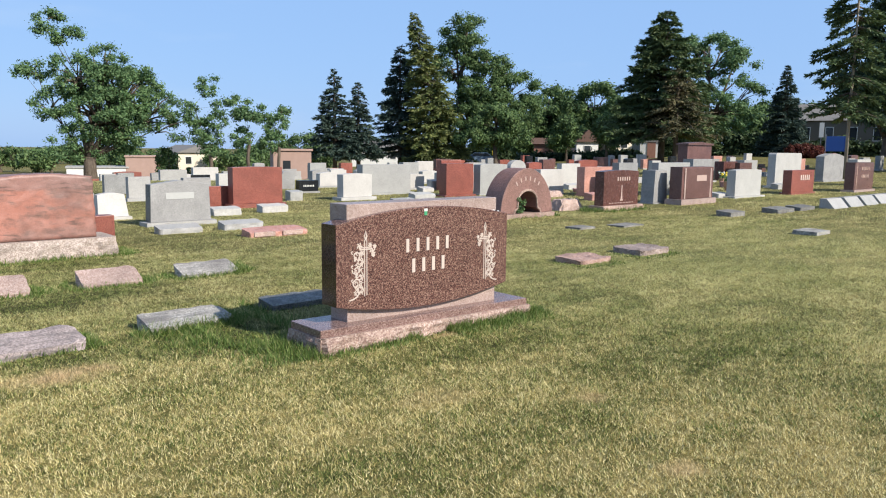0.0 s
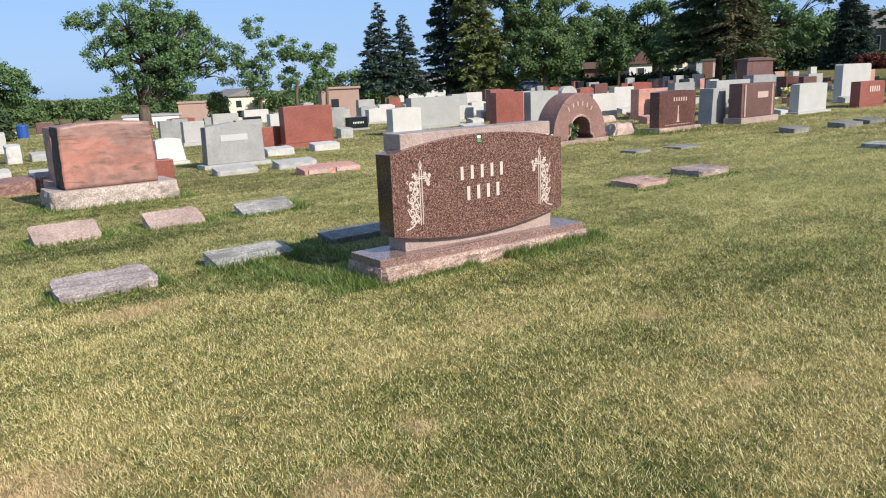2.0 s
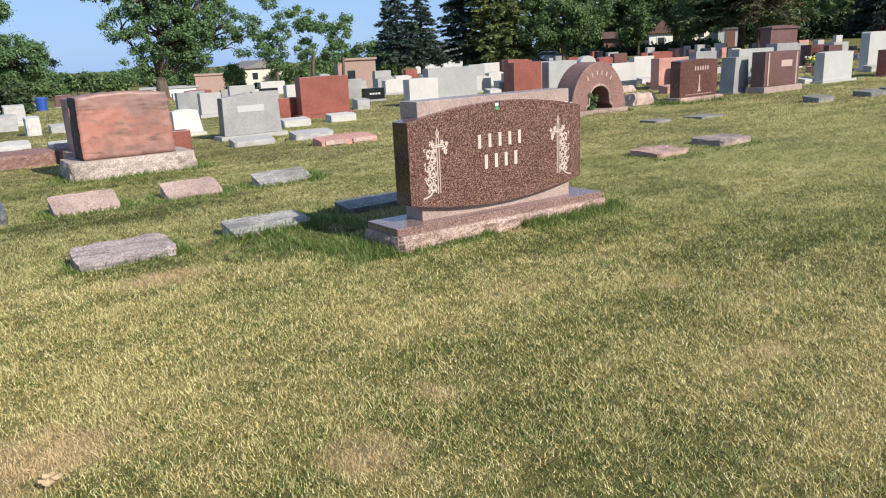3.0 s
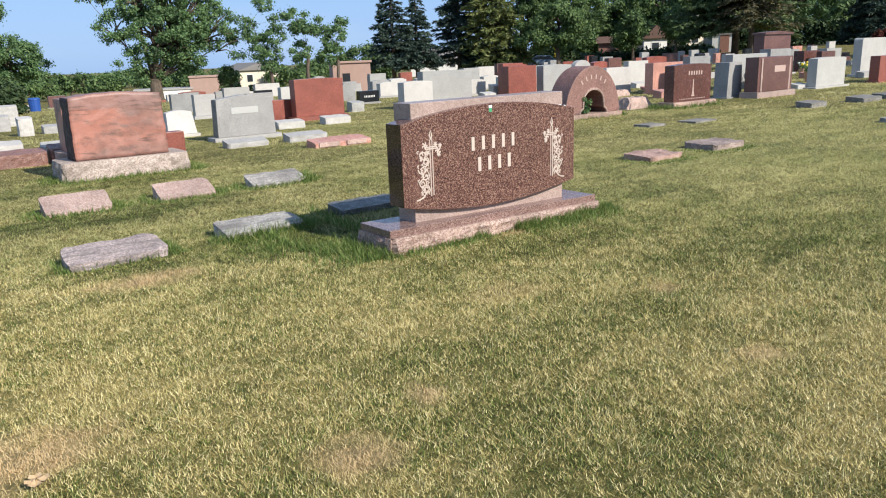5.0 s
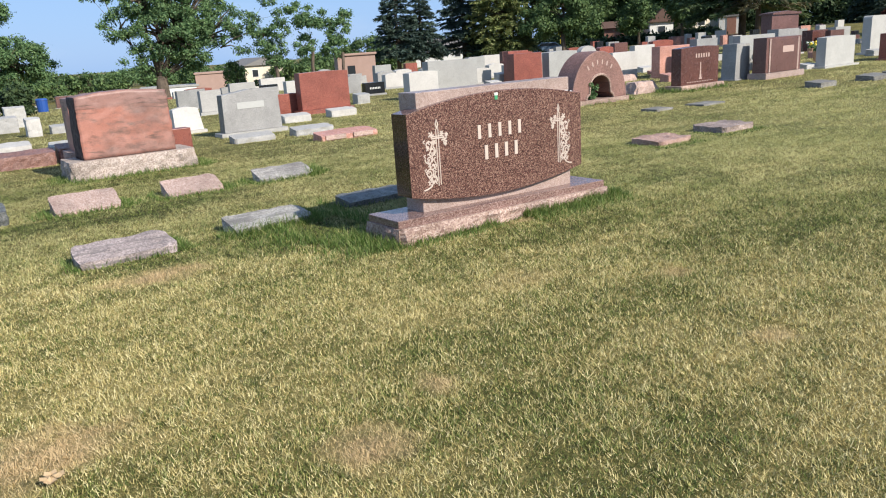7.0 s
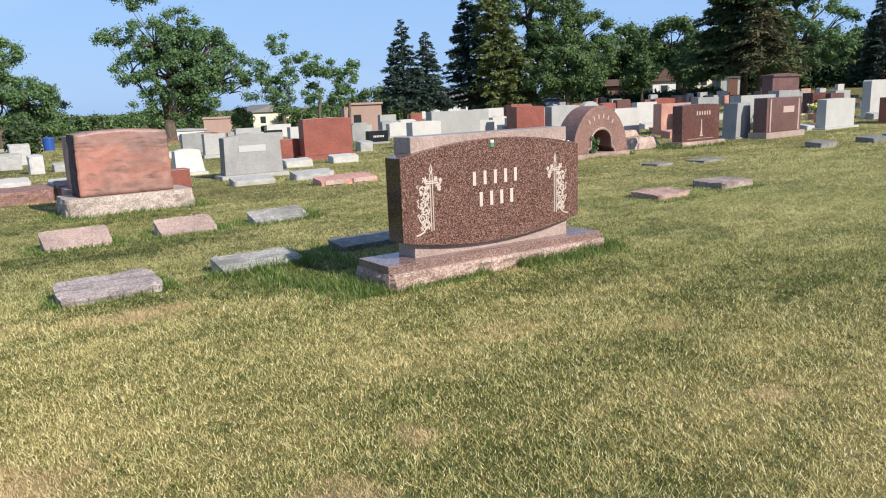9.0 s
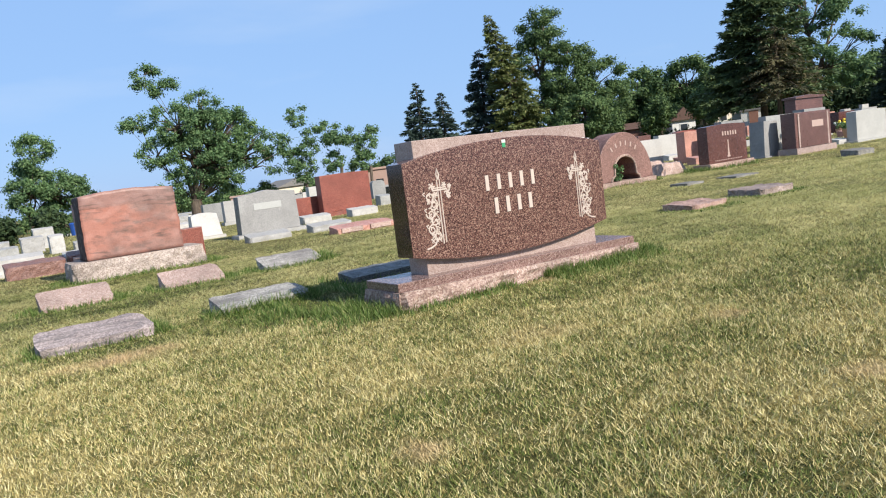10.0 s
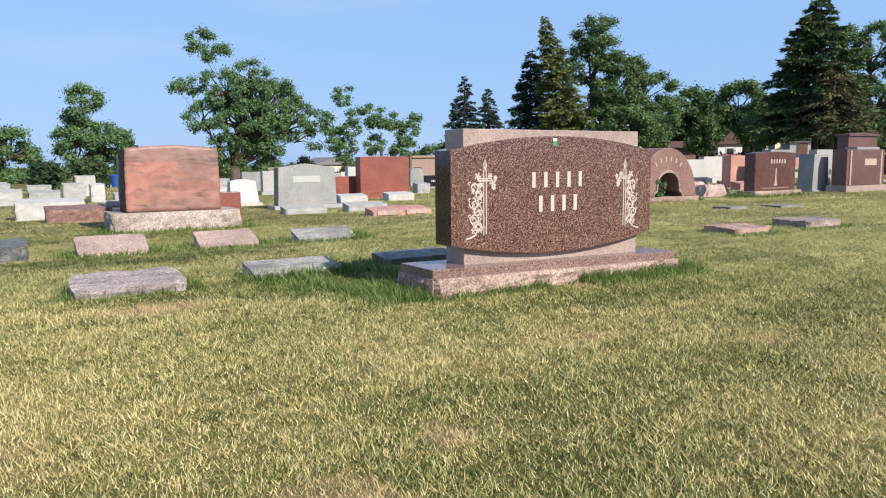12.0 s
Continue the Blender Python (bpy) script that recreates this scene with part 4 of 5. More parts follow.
def sprays(roots, ways, lengths, rs):
    """Needle sprays: narrow kite-shaped faces that leave a bough to both sides, like a flat frond, and hang a little."""
    n = len(roots)
    p, w = np.asarray(roots), np.asarray(ways)
    side = np.cross(w, (0, 0, 1.0)) * rs.choice((-1, 1), (n, 1))
    d = w * 0.75 + side * rs.uniform(0.1, 1.0, (n, 1)) + rs.normal(0, 0.28, (n, 3))
    d[:, 2] -= rs.uniform(-0.1, 0.65, n)
    d /= np.linalg.norm(d, axis=1)[:, None]
    b = np.cross(d, (0, 0, 1.0) + rs.normal(0, 0.5, (n, 3)))
    b /= np.linalg.norm(b, axis=1)[:, None]
    s = (np.asarray(lengths) * rs.uniform(0.6, 1.35, n))[:, None]
    v = np.stack([p, p + d * s * 0.45 - b * s * 0.15, p + d * s, p + d * s * 0.45 + b * s * 0.15], 1).reshape(-1, 3)
    return v, np.arange(n * 4).reshape(-1, 4)


def broad_tree(az, d, lumps, trunk=0.22, leaf=LEAF, label="broad-leaved tree with an open uneven crown", seed=1, count=7000, size=0.17, spread=0.75, bare=0.0, z=None, per=26):
    """lumps: crown masses (sideways, height, depth offset, radius across, radius up), in metres; sideways is to the viewer's right."""
    rs = np.random.RandomState(seed)
    x, y = polar(az, d)
    t = thing("tree", x, y, z, -az, label, "tree", "trees round the cemetery")
    bm = bmesh.new()
    lowest = min(l[1] - l[4] for l in lumps)
    fork = max(0.8, lowest + 0.5)
    tube([(0, 0, -0.3), (0.04, 0, 0.25), (rs.uniform(-0.1, 0.1), 0, fork * 0.6), (rs.uniform(-0.15, 0.15), 0, fork)], [trunk * 1.5, trunk * 1.05, trunk * 0.9, trunk * 0.8], 9, bm)
    part("trunk", bm, BARK, t, smooth=True)
    centres, grown = [], []
    total = sum(l[3] ** 2 * l[4] for l in lumps)
    for sx, hz, dy, rx, rz in lumps:
        bm = bmesh.new()
        mid = Vector((sx * 0.5 + rs.uniform(-0.3, 0.3), dy * 0.5, (fork + hz) / 2))
        thick = trunk * min(1.0, 0.04 + (rx / 2.4) ** 2.2)
        root = Vector((0, 0, fork * 0.9))
        if rx < 1.0 and grown:
            root = min((g for g in grown if g.z < hz), key=lambda g: (g - Vector((sx, dy, hz))).length, default=root)
            mid = root.lerp(Vector((sx, dy, hz)), 0.5)
        grown.append(Vector((sx, dy, hz)))
        tube([root, mid, (sx, dy, hz + rz * 0.5)], [thick * 0.62, thick * 0.38, thick * 0.1], 6, bm)
        slim = min(1.0, 0.12 + rx / 2.2)
        k = max(6, int(per * len(lumps) * (rx**2 * rz) / total))
        for _ in range(k):
            u = rs.normal(0, 1, 3)
            u /= np.linalg.norm(u)
            u *= rs.uniform(0.45, 1.0) ** 0.5
            e = Vector((sx + u[0] * rx, dy + u[1] * rx * 0.9, hz + u[2] * rz))
            centres.append(e)
            if rs.rand() < 0.45:
                s = mid.lerp(Vector((sx, dy, hz)), rs.uniform(0.2, 1))
                tube([s, s.lerp(e, 0.55) + Vector((0, 0, 0.15)), e], [trunk * 0.22 * slim, trunk * 0.13 * slim, 0.012], 5, bm)
        part("limb", bm, BARK, t, smooth=True)
    v, f = leaf_cloud([tuple(c) for c in centres], spread * 0.8, count, size, rs, 0.74)
    soup("crown", v, f, leaf, t)
    return t


def conifer(az, d, tall, wide, leaf=NEEDLE, label="tall dark green spruce tree", seed=1, count=9000, skirt=0.12, size=0.5, power=0.85, ragged=0.3, trunk=0.25, droop=0.3, z=None, lean=0.0, bark_pale=False, gap=1.0):
    """Whorls of drooping boughs, shorter towards the tip, each hung with needle sprays."""
    rs = np.random.RandomState(seed)
    x, y = polar(az, d)
    t = thing("spruce", x, y, z, -az, label, "conifer", "trees round the cemetery")
    bm = bmesh.new()
    tube([(0, 0, -0.3), (lean * 0.35, 0, tall * 0.5), (lean, 0, tall * 0.97)], [trunk, trunk * 0.6, 0.03], 8, bm)
    part("trunk", bm, PALEBARK if bark_pale else BARK, t, smooth=True)
    bm = bmesh.new()
    boughs = []
    z0 = tall * skirt
    h = z0
    while h < tall * 0.985:
        k = (h - z0) / (tall - z0)
        axis = Vector((lean * (h / tall) ** 1.4, 0, 0))
        reach = wide * (1 - k) ** power + 0.1
        tier = h
        for b in range(max(4, int(8 * (1 - k) + 4))):
            h = tier + rs.normal(0, 0.012 * tall * (1 - 0.6 * k))
            a = rs.uniform(0, 2 * math.pi)
            r = reach * rs.uniform(1 - ragged, 1.0 + ragged * 0.3)
            d3 = Vector((math.cos(a), math.sin(a), 0))
            low = axis + Vector((0, 0, h))
            mid = axis + d3 * r * 0.5 + Vector((0, 0, h - droop * r * 0.25))
            tip = axis + d3 * r + Vector((0, 0, h - droop * r * rs.uniform(0.1, 0.9)))
            tube([low, mid, tip], [0.045 * (1 - k) + 0.012, 0.028 * (1 - k) + 0.008, 0.006], 4, bm)
            boughs.append((low, mid, tip, d3, r))
        h = tier + max(0.16, 0.056 * tall * (1 - 0.72 * k)) * gap * rs.uniform(0.75, 1.1)
    part("branchwork", bm, BARK, t)
    share_r = np.array([b[4] + 0.25 for b in boughs])
    pick = rs.choice(len(boughs), count, p=share_r / share_r.sum())
    q = rs.uniform(0.12, 1.0, count) ** 0.75
    low, mid, tip, ways = (np.array([tuple(boughs[i][k]) for i in range(len(boughs))])[pick] for k in range(4))
    u = q[:, None]
    root = low * (1 - u) ** 2 + 2 * mid * u * (1 - u) + tip * u**2
    side = np.cross(ways, (0, 0, 1.0)) * rs.normal(0, 0.16, (count, 1)) * (1.1 - u) * share_r[pick][:, None]
    v, f = sprays(root + side, ways, size * np.minimum(1.0, 0.35 + 0.35 * share_r[pick]), rs)
    soup("foliage", v, f, leaf, t)
    return t


BIG = "leafy tree with a broad uneven crown and a high tuft"
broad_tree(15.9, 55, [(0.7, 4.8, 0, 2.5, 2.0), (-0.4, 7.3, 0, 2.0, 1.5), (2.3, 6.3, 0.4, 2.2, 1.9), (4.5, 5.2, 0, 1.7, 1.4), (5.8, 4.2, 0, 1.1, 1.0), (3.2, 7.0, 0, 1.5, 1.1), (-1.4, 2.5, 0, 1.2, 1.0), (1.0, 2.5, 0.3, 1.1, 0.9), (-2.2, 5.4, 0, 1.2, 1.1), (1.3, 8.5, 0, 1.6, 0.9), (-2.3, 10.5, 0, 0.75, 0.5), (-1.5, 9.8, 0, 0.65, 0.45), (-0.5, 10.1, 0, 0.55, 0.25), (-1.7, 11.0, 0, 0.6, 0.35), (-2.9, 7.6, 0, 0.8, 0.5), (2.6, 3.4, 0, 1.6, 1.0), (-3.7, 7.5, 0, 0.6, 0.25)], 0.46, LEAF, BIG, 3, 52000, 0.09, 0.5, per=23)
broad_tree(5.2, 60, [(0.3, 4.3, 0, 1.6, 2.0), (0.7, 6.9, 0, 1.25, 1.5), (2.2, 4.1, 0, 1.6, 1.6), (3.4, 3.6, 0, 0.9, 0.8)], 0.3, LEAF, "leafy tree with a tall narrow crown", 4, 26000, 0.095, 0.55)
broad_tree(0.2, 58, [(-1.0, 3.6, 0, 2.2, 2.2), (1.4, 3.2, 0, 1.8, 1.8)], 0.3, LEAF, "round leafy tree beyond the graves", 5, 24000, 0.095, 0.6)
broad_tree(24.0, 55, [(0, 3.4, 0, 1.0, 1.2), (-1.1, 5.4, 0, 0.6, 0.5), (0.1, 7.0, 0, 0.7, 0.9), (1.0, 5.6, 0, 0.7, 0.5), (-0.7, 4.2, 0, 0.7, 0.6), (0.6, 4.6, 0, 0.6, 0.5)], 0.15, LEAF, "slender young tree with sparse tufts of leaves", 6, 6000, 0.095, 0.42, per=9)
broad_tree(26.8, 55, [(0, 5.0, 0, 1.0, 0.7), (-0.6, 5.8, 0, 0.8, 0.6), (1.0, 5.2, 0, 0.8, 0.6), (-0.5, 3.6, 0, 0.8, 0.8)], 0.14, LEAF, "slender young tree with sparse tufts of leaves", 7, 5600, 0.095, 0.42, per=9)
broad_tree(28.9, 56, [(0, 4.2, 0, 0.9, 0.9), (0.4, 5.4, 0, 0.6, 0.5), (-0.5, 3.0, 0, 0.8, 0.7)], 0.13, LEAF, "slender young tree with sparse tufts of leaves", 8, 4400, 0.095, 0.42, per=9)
conifer(33.2, 70, 10.4, 2.7, NEEDLEBLUE, "dark blue-green spruce of middle height", 11, 17000, 0.25, 0.38)
conifer(35.0, 71, 9.2, 2.3, NEEDLEBLUE, "dark blue-green spruce of middle height", 12, 14000, 0.25, 0.38)
conifer(38.2, 74, 12.7, 2.9, NEEDLEBLUE, "dark blue-green spruce with loose boughs", 13, 24000, 0.17, 0.42, power=0.7, gap=0.75)
conifer(41.3, 72, 15.2, 3.7, NEEDLEOLIVE, "tall slim spruce with olive-brown needles", 14, 38000, 0.05, 0.42, power=0.8, droop=0.55, lean=-2.7, gap=0.5)
broad_tree(43.0, 78, [(0.2, 13.8, 0, 2.5, 1.8), (-0.6, 11.0, 0, 2.6, 2.2), (2.6, 10.4, 0, 2.2, 2.0), (2.0, 8.0, 0, 2.8, 2.4), (4.6, 9.2, 0, 1.8, 1.5), (6.4, 9.0, 0, 1.3, 0.9), (3.8, 5.6, 0, 3.2, 2.6), (0.5, 5.4, 0, 3.0, 2.6), (6.2, 5.4, 0, 2.2, 2.4)], 0.45, LEAFDEEP, "tall leafy tree with layered branches", 15, 66000, 0.125, 0.8)
broad_tree(45.6, 70, [(0, 4.0, 0, 2.3, 1.9), (-2.2, 3.2, 0, 1.8, 1.4), (1.8, 3.6, 0, 1.7, 1.5)], 0.25, LEAFDEEP, "green leafy tree beyond the graves", 16, 18000, 0.13)
broad_tree(49.6, 98, [(0, 6.4, 0, 4.4, 3.0), (-2.6, 4.8, 0, 3.2, 2.6), (3.0, 5.2, 0, 3.4, 2.6), (0, 3.0, 0, 4.0, 2.0)], 0.4, LEAFDEEP, "deep green tree with a round crown", 17, 24000, 0.19, 1.0)
broad_tree(53.0, 96, [(0, 6.6, 0, 3.8, 2.8), (2.6, 4.6, 0, 3.0, 2.6), (-1.0, 3.0, 0, 3.4, 2.0)], 0.4, LEAFDEEP, "deep green tree with a round crown", 18, 20000, 0.19, 1.0)
conifer(58.0, 70, 13.7, 6.0, NEEDLE, "large dark spruce with spreading boughs", 19, 60000, 0.21, 0.46, power=0.78, ragged=0.35, trunk=0.34, gap=0.72)
conifer(59.0, 67, 8.2, 3.4, NEEDLEBROWN, "spruce with browned lower boughs", 27, 8000, 0.36, 0.36, power=0.6, ragged=0.5, droop=0.5, gap=0.9)
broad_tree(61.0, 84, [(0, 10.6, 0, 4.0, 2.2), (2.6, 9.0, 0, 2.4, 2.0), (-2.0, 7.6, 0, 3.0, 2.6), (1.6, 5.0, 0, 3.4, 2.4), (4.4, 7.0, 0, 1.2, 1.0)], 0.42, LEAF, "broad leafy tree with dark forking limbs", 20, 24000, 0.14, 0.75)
conifer(66.2, 84, 9.4, 2.7, NEEDLEBLUE, "dark blue spruce of even shape", 21, 28000, 0.03, 0.4, ragged=0.12, power=0.95, gap=0.8)
conifer(70.2, 46, 15.5, 1.95, NEEDLE, "tall pine with bare lower trunk and sparse drooping boughs", 22, 22000, 0.25, 0.3, power=0.35, ragged=0.6, trunk=0.1, droop=0.6, bark_pale=True)
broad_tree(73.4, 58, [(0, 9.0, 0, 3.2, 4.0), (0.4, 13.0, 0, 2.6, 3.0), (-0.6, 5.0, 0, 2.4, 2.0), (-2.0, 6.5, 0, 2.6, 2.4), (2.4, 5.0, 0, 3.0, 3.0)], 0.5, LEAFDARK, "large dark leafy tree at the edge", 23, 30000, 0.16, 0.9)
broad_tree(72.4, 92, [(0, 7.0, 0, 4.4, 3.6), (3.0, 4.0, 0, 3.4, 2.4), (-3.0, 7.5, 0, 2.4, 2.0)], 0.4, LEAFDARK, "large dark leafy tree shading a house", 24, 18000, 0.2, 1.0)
for k, (az, d, r, h) in enumerate(((48.6, 112, 5.5, 10.0), (55.4, 104, 5.0, 8.5), (63.6, 104, 4.4, 6.6), (52.0, 135, 6, 9.0), (67.8, 128, 6, 8.0), (64.9, 120, 4.5, 8.0), (69.4, 120, 4.5, 7.6), (56.4, 118, 4.0, 6.5), (47.5, 110, 4.0, 6.0), (30.8, 120, 4.5, 5.6), (76.0, 110, 5.0, 9.0))):
    broad_tree(az, d, [(0, h * 0.55, 0, r, h * 0.42), (r * 0.7, h * 0.45, 0, r * 0.7, h * 0.35)], 0.35, LEAFDEEP, "deep green tree in the far tree line", 40 + k, 9000, 0.25, 1.1, per=22)
broad_tree(51.0, 86, [(0, 3.2, 0, 1.5, 1.7), (-1.0, 2.4, 0, 1.1, 1.2)], 0.18, LEAFDEEP, "small leafy tree before a house", 131, 9000, 0.13, 0.7)
broad_tree(54.0, 86, [(0, 3.4, 0, 1.3, 1.8), (0.8, 2.4, 0, 1.0, 1.1)], 0.18, LEAFDEEP, "small leafy tree before a house", 132, 9000, 0.13, 0.7)
for k in range(9):
    broad_tree(7.5 + 3.0 * k, 108 + 6 * (k % 2), [(-1.6, 1.7, 0, 2.2, 1.3), (1.8, 1.4 + (k % 3) * 0.6, 0, 2.2, 1.2)], 0.2, LEAFDEEP, "low tree in the hazy middle distance", 120 + k, 3000, 0.22, 0.9, per=16)
for k in range(14):
    az = -8 + 3.1 * k
    broad_tree(az, 150 + 14 * (k % 3), [(-3, 1.3, 0, 4.0, 1.2), (3, 1.3 + (k % 3) * 0.7, 0, 3.6, 1.3)], 0.3, LEAFDEEP, "small hazy tree in the distant tree line", 60 + k, 3400, 0.32, 1.4, per=16)


planted("planting", 8.45, 6.04, 0.1, 0.12, 0.34, LEAF, "green plant growing in the stone arch", 1)
YELLOWBLOOM = plain("yellow_petals", (0.8, 0.6, 0.05), 0.6, 0.08, 20)
WHITEBLOOM = plain("white_petals", (0.75, 0.74, 0.7), 0.6, 0.08, 20)
TERRACOTTA = plain("tan_clay", (0.5, 0.3, 0.2), 0.8, 0.12, 10)
planted("flower_pot", 18.6, 8.3, None, 0.3, 0.25, LEAF, "tan pot of yellow flowers beside a grave", 2, TERRACOTTA, YELLOWBLOOM)
planted("flower_pot", 17.6, 7.4, None, 0.22, 0.4, LEAFDEEP, "dark pot of white flowers beside a grave", 3, SLATE, WHITEBLOOM)
planted("flower_pot", 23.0, 9.0, None, 0.26, 0.3, LEAF, "pot of yellow flowers behind a pale stone", 4, TERRACOTTA, YELLOWBLOOM)


for k, (az, d, bloom) in enumerate(((47.2, 27, 0), (50.3, 31, 1), (52.6, 24, 0), (55.0, 33, 1), (57.8, 29, 0), (60.9, 26, 1), (62.4, 35, 0), (64.6, 30, 1))):
    planted("flower_pot", *polar(az, d), None, 0.2, 0.24, LEAF, ("small pot of white flowers on a grave", "small pot of yellow flowers on a grave")[bloom], 20 + k, (TERRACOTTA, SLATE)[k % 2], (WHITEBLOOM, YELLOWBLOOM)[bloom])


def shrub(az, d, r, h, leaf, label, seed):
    rs = np.random.RandomState(seed)
    x, y = polar(az, d)
    t = thing("shrub", x, y, None, -az, label, "shrub", "shrubs")
    bm = bmesh.new()
    centres = []
    for _ in range(46):
        u = rs.normal(0, 1, 3)
        u /= np.linalg.norm(u)
        c = (u[0] * r * 0.85, u[1] * r * 0.85, h * 0.5 + u[2] * h * 0.45)
        centres.append(c)
        if rs.rand() < 0.3:
            tube([(0, 0, 0), (c[0] * 0.5, c[1] * 0.5, c[2] * 0.6), c], [0.04, 0.025, 0.01], 4, bm)
    part("stem", bm, BARK, t)
    v, f = leaf_cloud(centres, r * 0.3, 2600, 0.09 * max(1, d / 60) * min(1, r / 0.6), rs)
    soup("foliage", v, f, leaf, t)


shrub(21.0, 58, 0.8, 2.9, LEAFDEEP, "dark clipped round shrub beside a house", 1)
shrub(22.6, 60, 0.5, 1.5, LEAFDEEP, "dark narrow shrub beside a house", 2)
shrub(3.8, 28.3, 0.5, 0.95, LEAFDARK, "dark rounded shrub among the graves", 3)
shrub(6.6, 28.6, 0.52, 1.0, LEAFDARK, "dark rounded shrub among the graves", 4)
for k in range(3):
    shrub(67.0 + 0.62 * k, 80, 0.8, 1.2, REDLEAF, "dark red-leaved shrub before a hedge", 5 + k)

# ---- houses and other things beyond the graves ----
STUCCO = plain("pink_stucco", (0.40, 0.27, 0.225), 0.85, 0.1, 1.5)
CREAM = plain("cream_render", (0.68, 0.6, 0.48), 0.85, 0.08, 1.0)
SIDING = plain("white_siding", (0.72, 0.71, 0.68), 0.7, 0.05, 1.0)
# Tan wall darkened: the trees' shade over the house sits in its colour.
TAN = plain("shaded_tan_siding", (0.13, 0.115, 0.095), 0.8, 0.08, 1.0)
BLUEGREY = plain("blue_grey_siding", (0.2, 0.26, 0.31), 0.7, 0.08, 1.0)
BRICK = plain("red_brick_wall", (0.3, 0.15, 0.11), 0.85, 0.15, 4.0)
SHINGLE = plain("grey_shingle", (0.2, 0.19, 0.18), 0.9, 0.2, 4.0)
# Brown roofs under trees; their shade is painted in by a darker brown.
REDROOF = plain("shaded_brown_shingle", (0.12, 0.07, 0.055), 0.9, 0.2, 4.0)
PANE = plain("dark_window_glass", (0.03, 0.035, 0.04), 0.1, 0.05, 1.0, relief=0.0)
BLUE = plain("blue_panel", (0.02, 0.08, 0.33), 0.5, 0.06, 2.0)
YELLOW = plain("yellow_sign_paint", (0.75, 0.55, 0.03), 0.5, 0.05, 3.0)
METAL = plain("grey_painted_metal", (0.3, 0.3, 0.31), 0.45, 0.08, 6.0, 0.6)
CARBLUE = plain("blue_grey_car_paint", (0.14, 0.2, 0.28), 0.3, 0.04, 2.0)
CARWHITE = plain("white_car_paint", (0.7, 0.7, 0.7), 0.3, 0.04, 2.0)
RUBBER = plain("tyre_rubber", (0.02, 0.02, 0.02), 0.8, 0.1, 8.0)


def house(az, d, w, deep, wall_h, roof_h, wall, roof, label, windows=2, turn=0.0, z=None, flat=False, door=False):
    x, y = polar(az, d)
    t = thing("house", x, y, z, -az + turn, label, "house", "houses beyond the cemetery")
    body = part("wall", box(-w / 2, w / 2, 0, deep, -0.5, wall_h), wall, t)
    if flat:
        part("roof", box(-w / 2 - 0.12, w / 2 + 0.12, -0.12, deep + 0.12, wall_h + 0.002, wall_h + 0.22, 0.02), roof, t)
    else:
        o = 0.35
        bm = slab([(-w / 2 - o, wall_h + 0.005), (w / 2 + o, wall_h + 0.005), (0, wall_h + roof_h)], -o, deep + o, 0) if turn else None
        if bm is None:
            bm = bmesh.new()
            a = [bm.verts.new(p) for p in ((-w / 2 - o, -o, wall_h), (w / 2 + o, -o, wall_h), (w / 2 + o, deep / 2, wall_h + roof_h), (-w / 2 - o, deep / 2, wall_h + roof_h), (-w / 2 - o, deep + o, wall_h), (w / 2 + o, deep + o, wall_h))]
            for f in ((0, 1, 2, 3), (3, 2, 5, 4), (0, 3, 4), (1, 5, 2), (0, 4, 5, 1)):
                bm.faces.new([a[i] for i in f])
            bmesh.ops.recalc_face_normals(bm, faces=bm.faces)
            bmesh.ops.translate(bm, verts=bm.verts, vec=(0, 0, 0.005))
        part("roof", bm, roof, t)
    for k in range(windows):
        cx = -w / 2 + w * (k + 0.5) / windows
        win = part("window", box(cx - 0.5, cx + 0.5, -0.05, 0.02, wall_h * 0.42, wall_h * 0.82), SIDING, t, "white-framed window")
        part("pane", box(cx - 0.42, cx + 0.42, -0.06, -0.052, wall_h * 0.42 + 0.08, wall_h * 0.82 - 0.08), PANE, win, "dark glass pane")
    if door:
        part("door", box(-0.5, 0.5, -0.06, 0.02, -0.2, 2.0), BRICK, t, "closed door")
    return t


MAUS = thing("mausoleum", *polar(30.0, 60), None, -24, "small pink stucco mausoleum with a flat roof", "mausoleum")
part("wall", box(-1.5, 1.5, 0, 3.2, -0.4, 2.66, 0.03), STUCCO, MAUS)
part("roof", box(-1.62, 1.62, -0.12, 3.32, 2.662, 2.84, 0.03), STUCCO, MAUS, "pink roof slab")
part("window", box(-0.75, -0.15, -0.02, 0.1, 0.9, 1.9), PANE, MAUS, "dark window opening")
house(19.5, 95, 4.2, 5, 2.3, 0.6, STUCCO, STUCCO, "low pink flat-roofed building", 0, flat=True)
house(16.4, 95, 6.5, 5, 1.0, 0.4, SIDING, PALE, "long low white building", 0, flat=True)
house(23.2, 110, 6.0, 7, 2.8, 1.1, CREAM, SHINGLE, "cream house with a gabled end", 2, turn=25)
house(36.4, 120, 8, 7, 2.4, 1.6, SIDING, SHINGLE, "white bungalow with a grey roof", 3)
house(49.4, 92, 2.7, 4, 2.1, 0.8, BRICK, REDROOF, "small brick house with a brown roof under trees", 0)
house(52.6, 93, 2.8, 5, 2.2, 1.5, SIDING, REDROOF, "white house with a brown gable", 1, turn=20)
house(55.3, 94, 2.2, 5, 3.0, 1.5, CREAM, SHINGLE, "white gabled house among trees", 1, turn=30)
house(55.6, 95, 3.2, 4, 1.9, 0.4, BLUEGREY, SHINGLE, "low blue-grey outbuilding with a shallow roof", 0, flat=True)
house(57.3, 94, 2.7, 4, 1.9, 0.4, SIDING, SHINGLE, "white garage with a shallow roof", 0, flat=True, door=True)
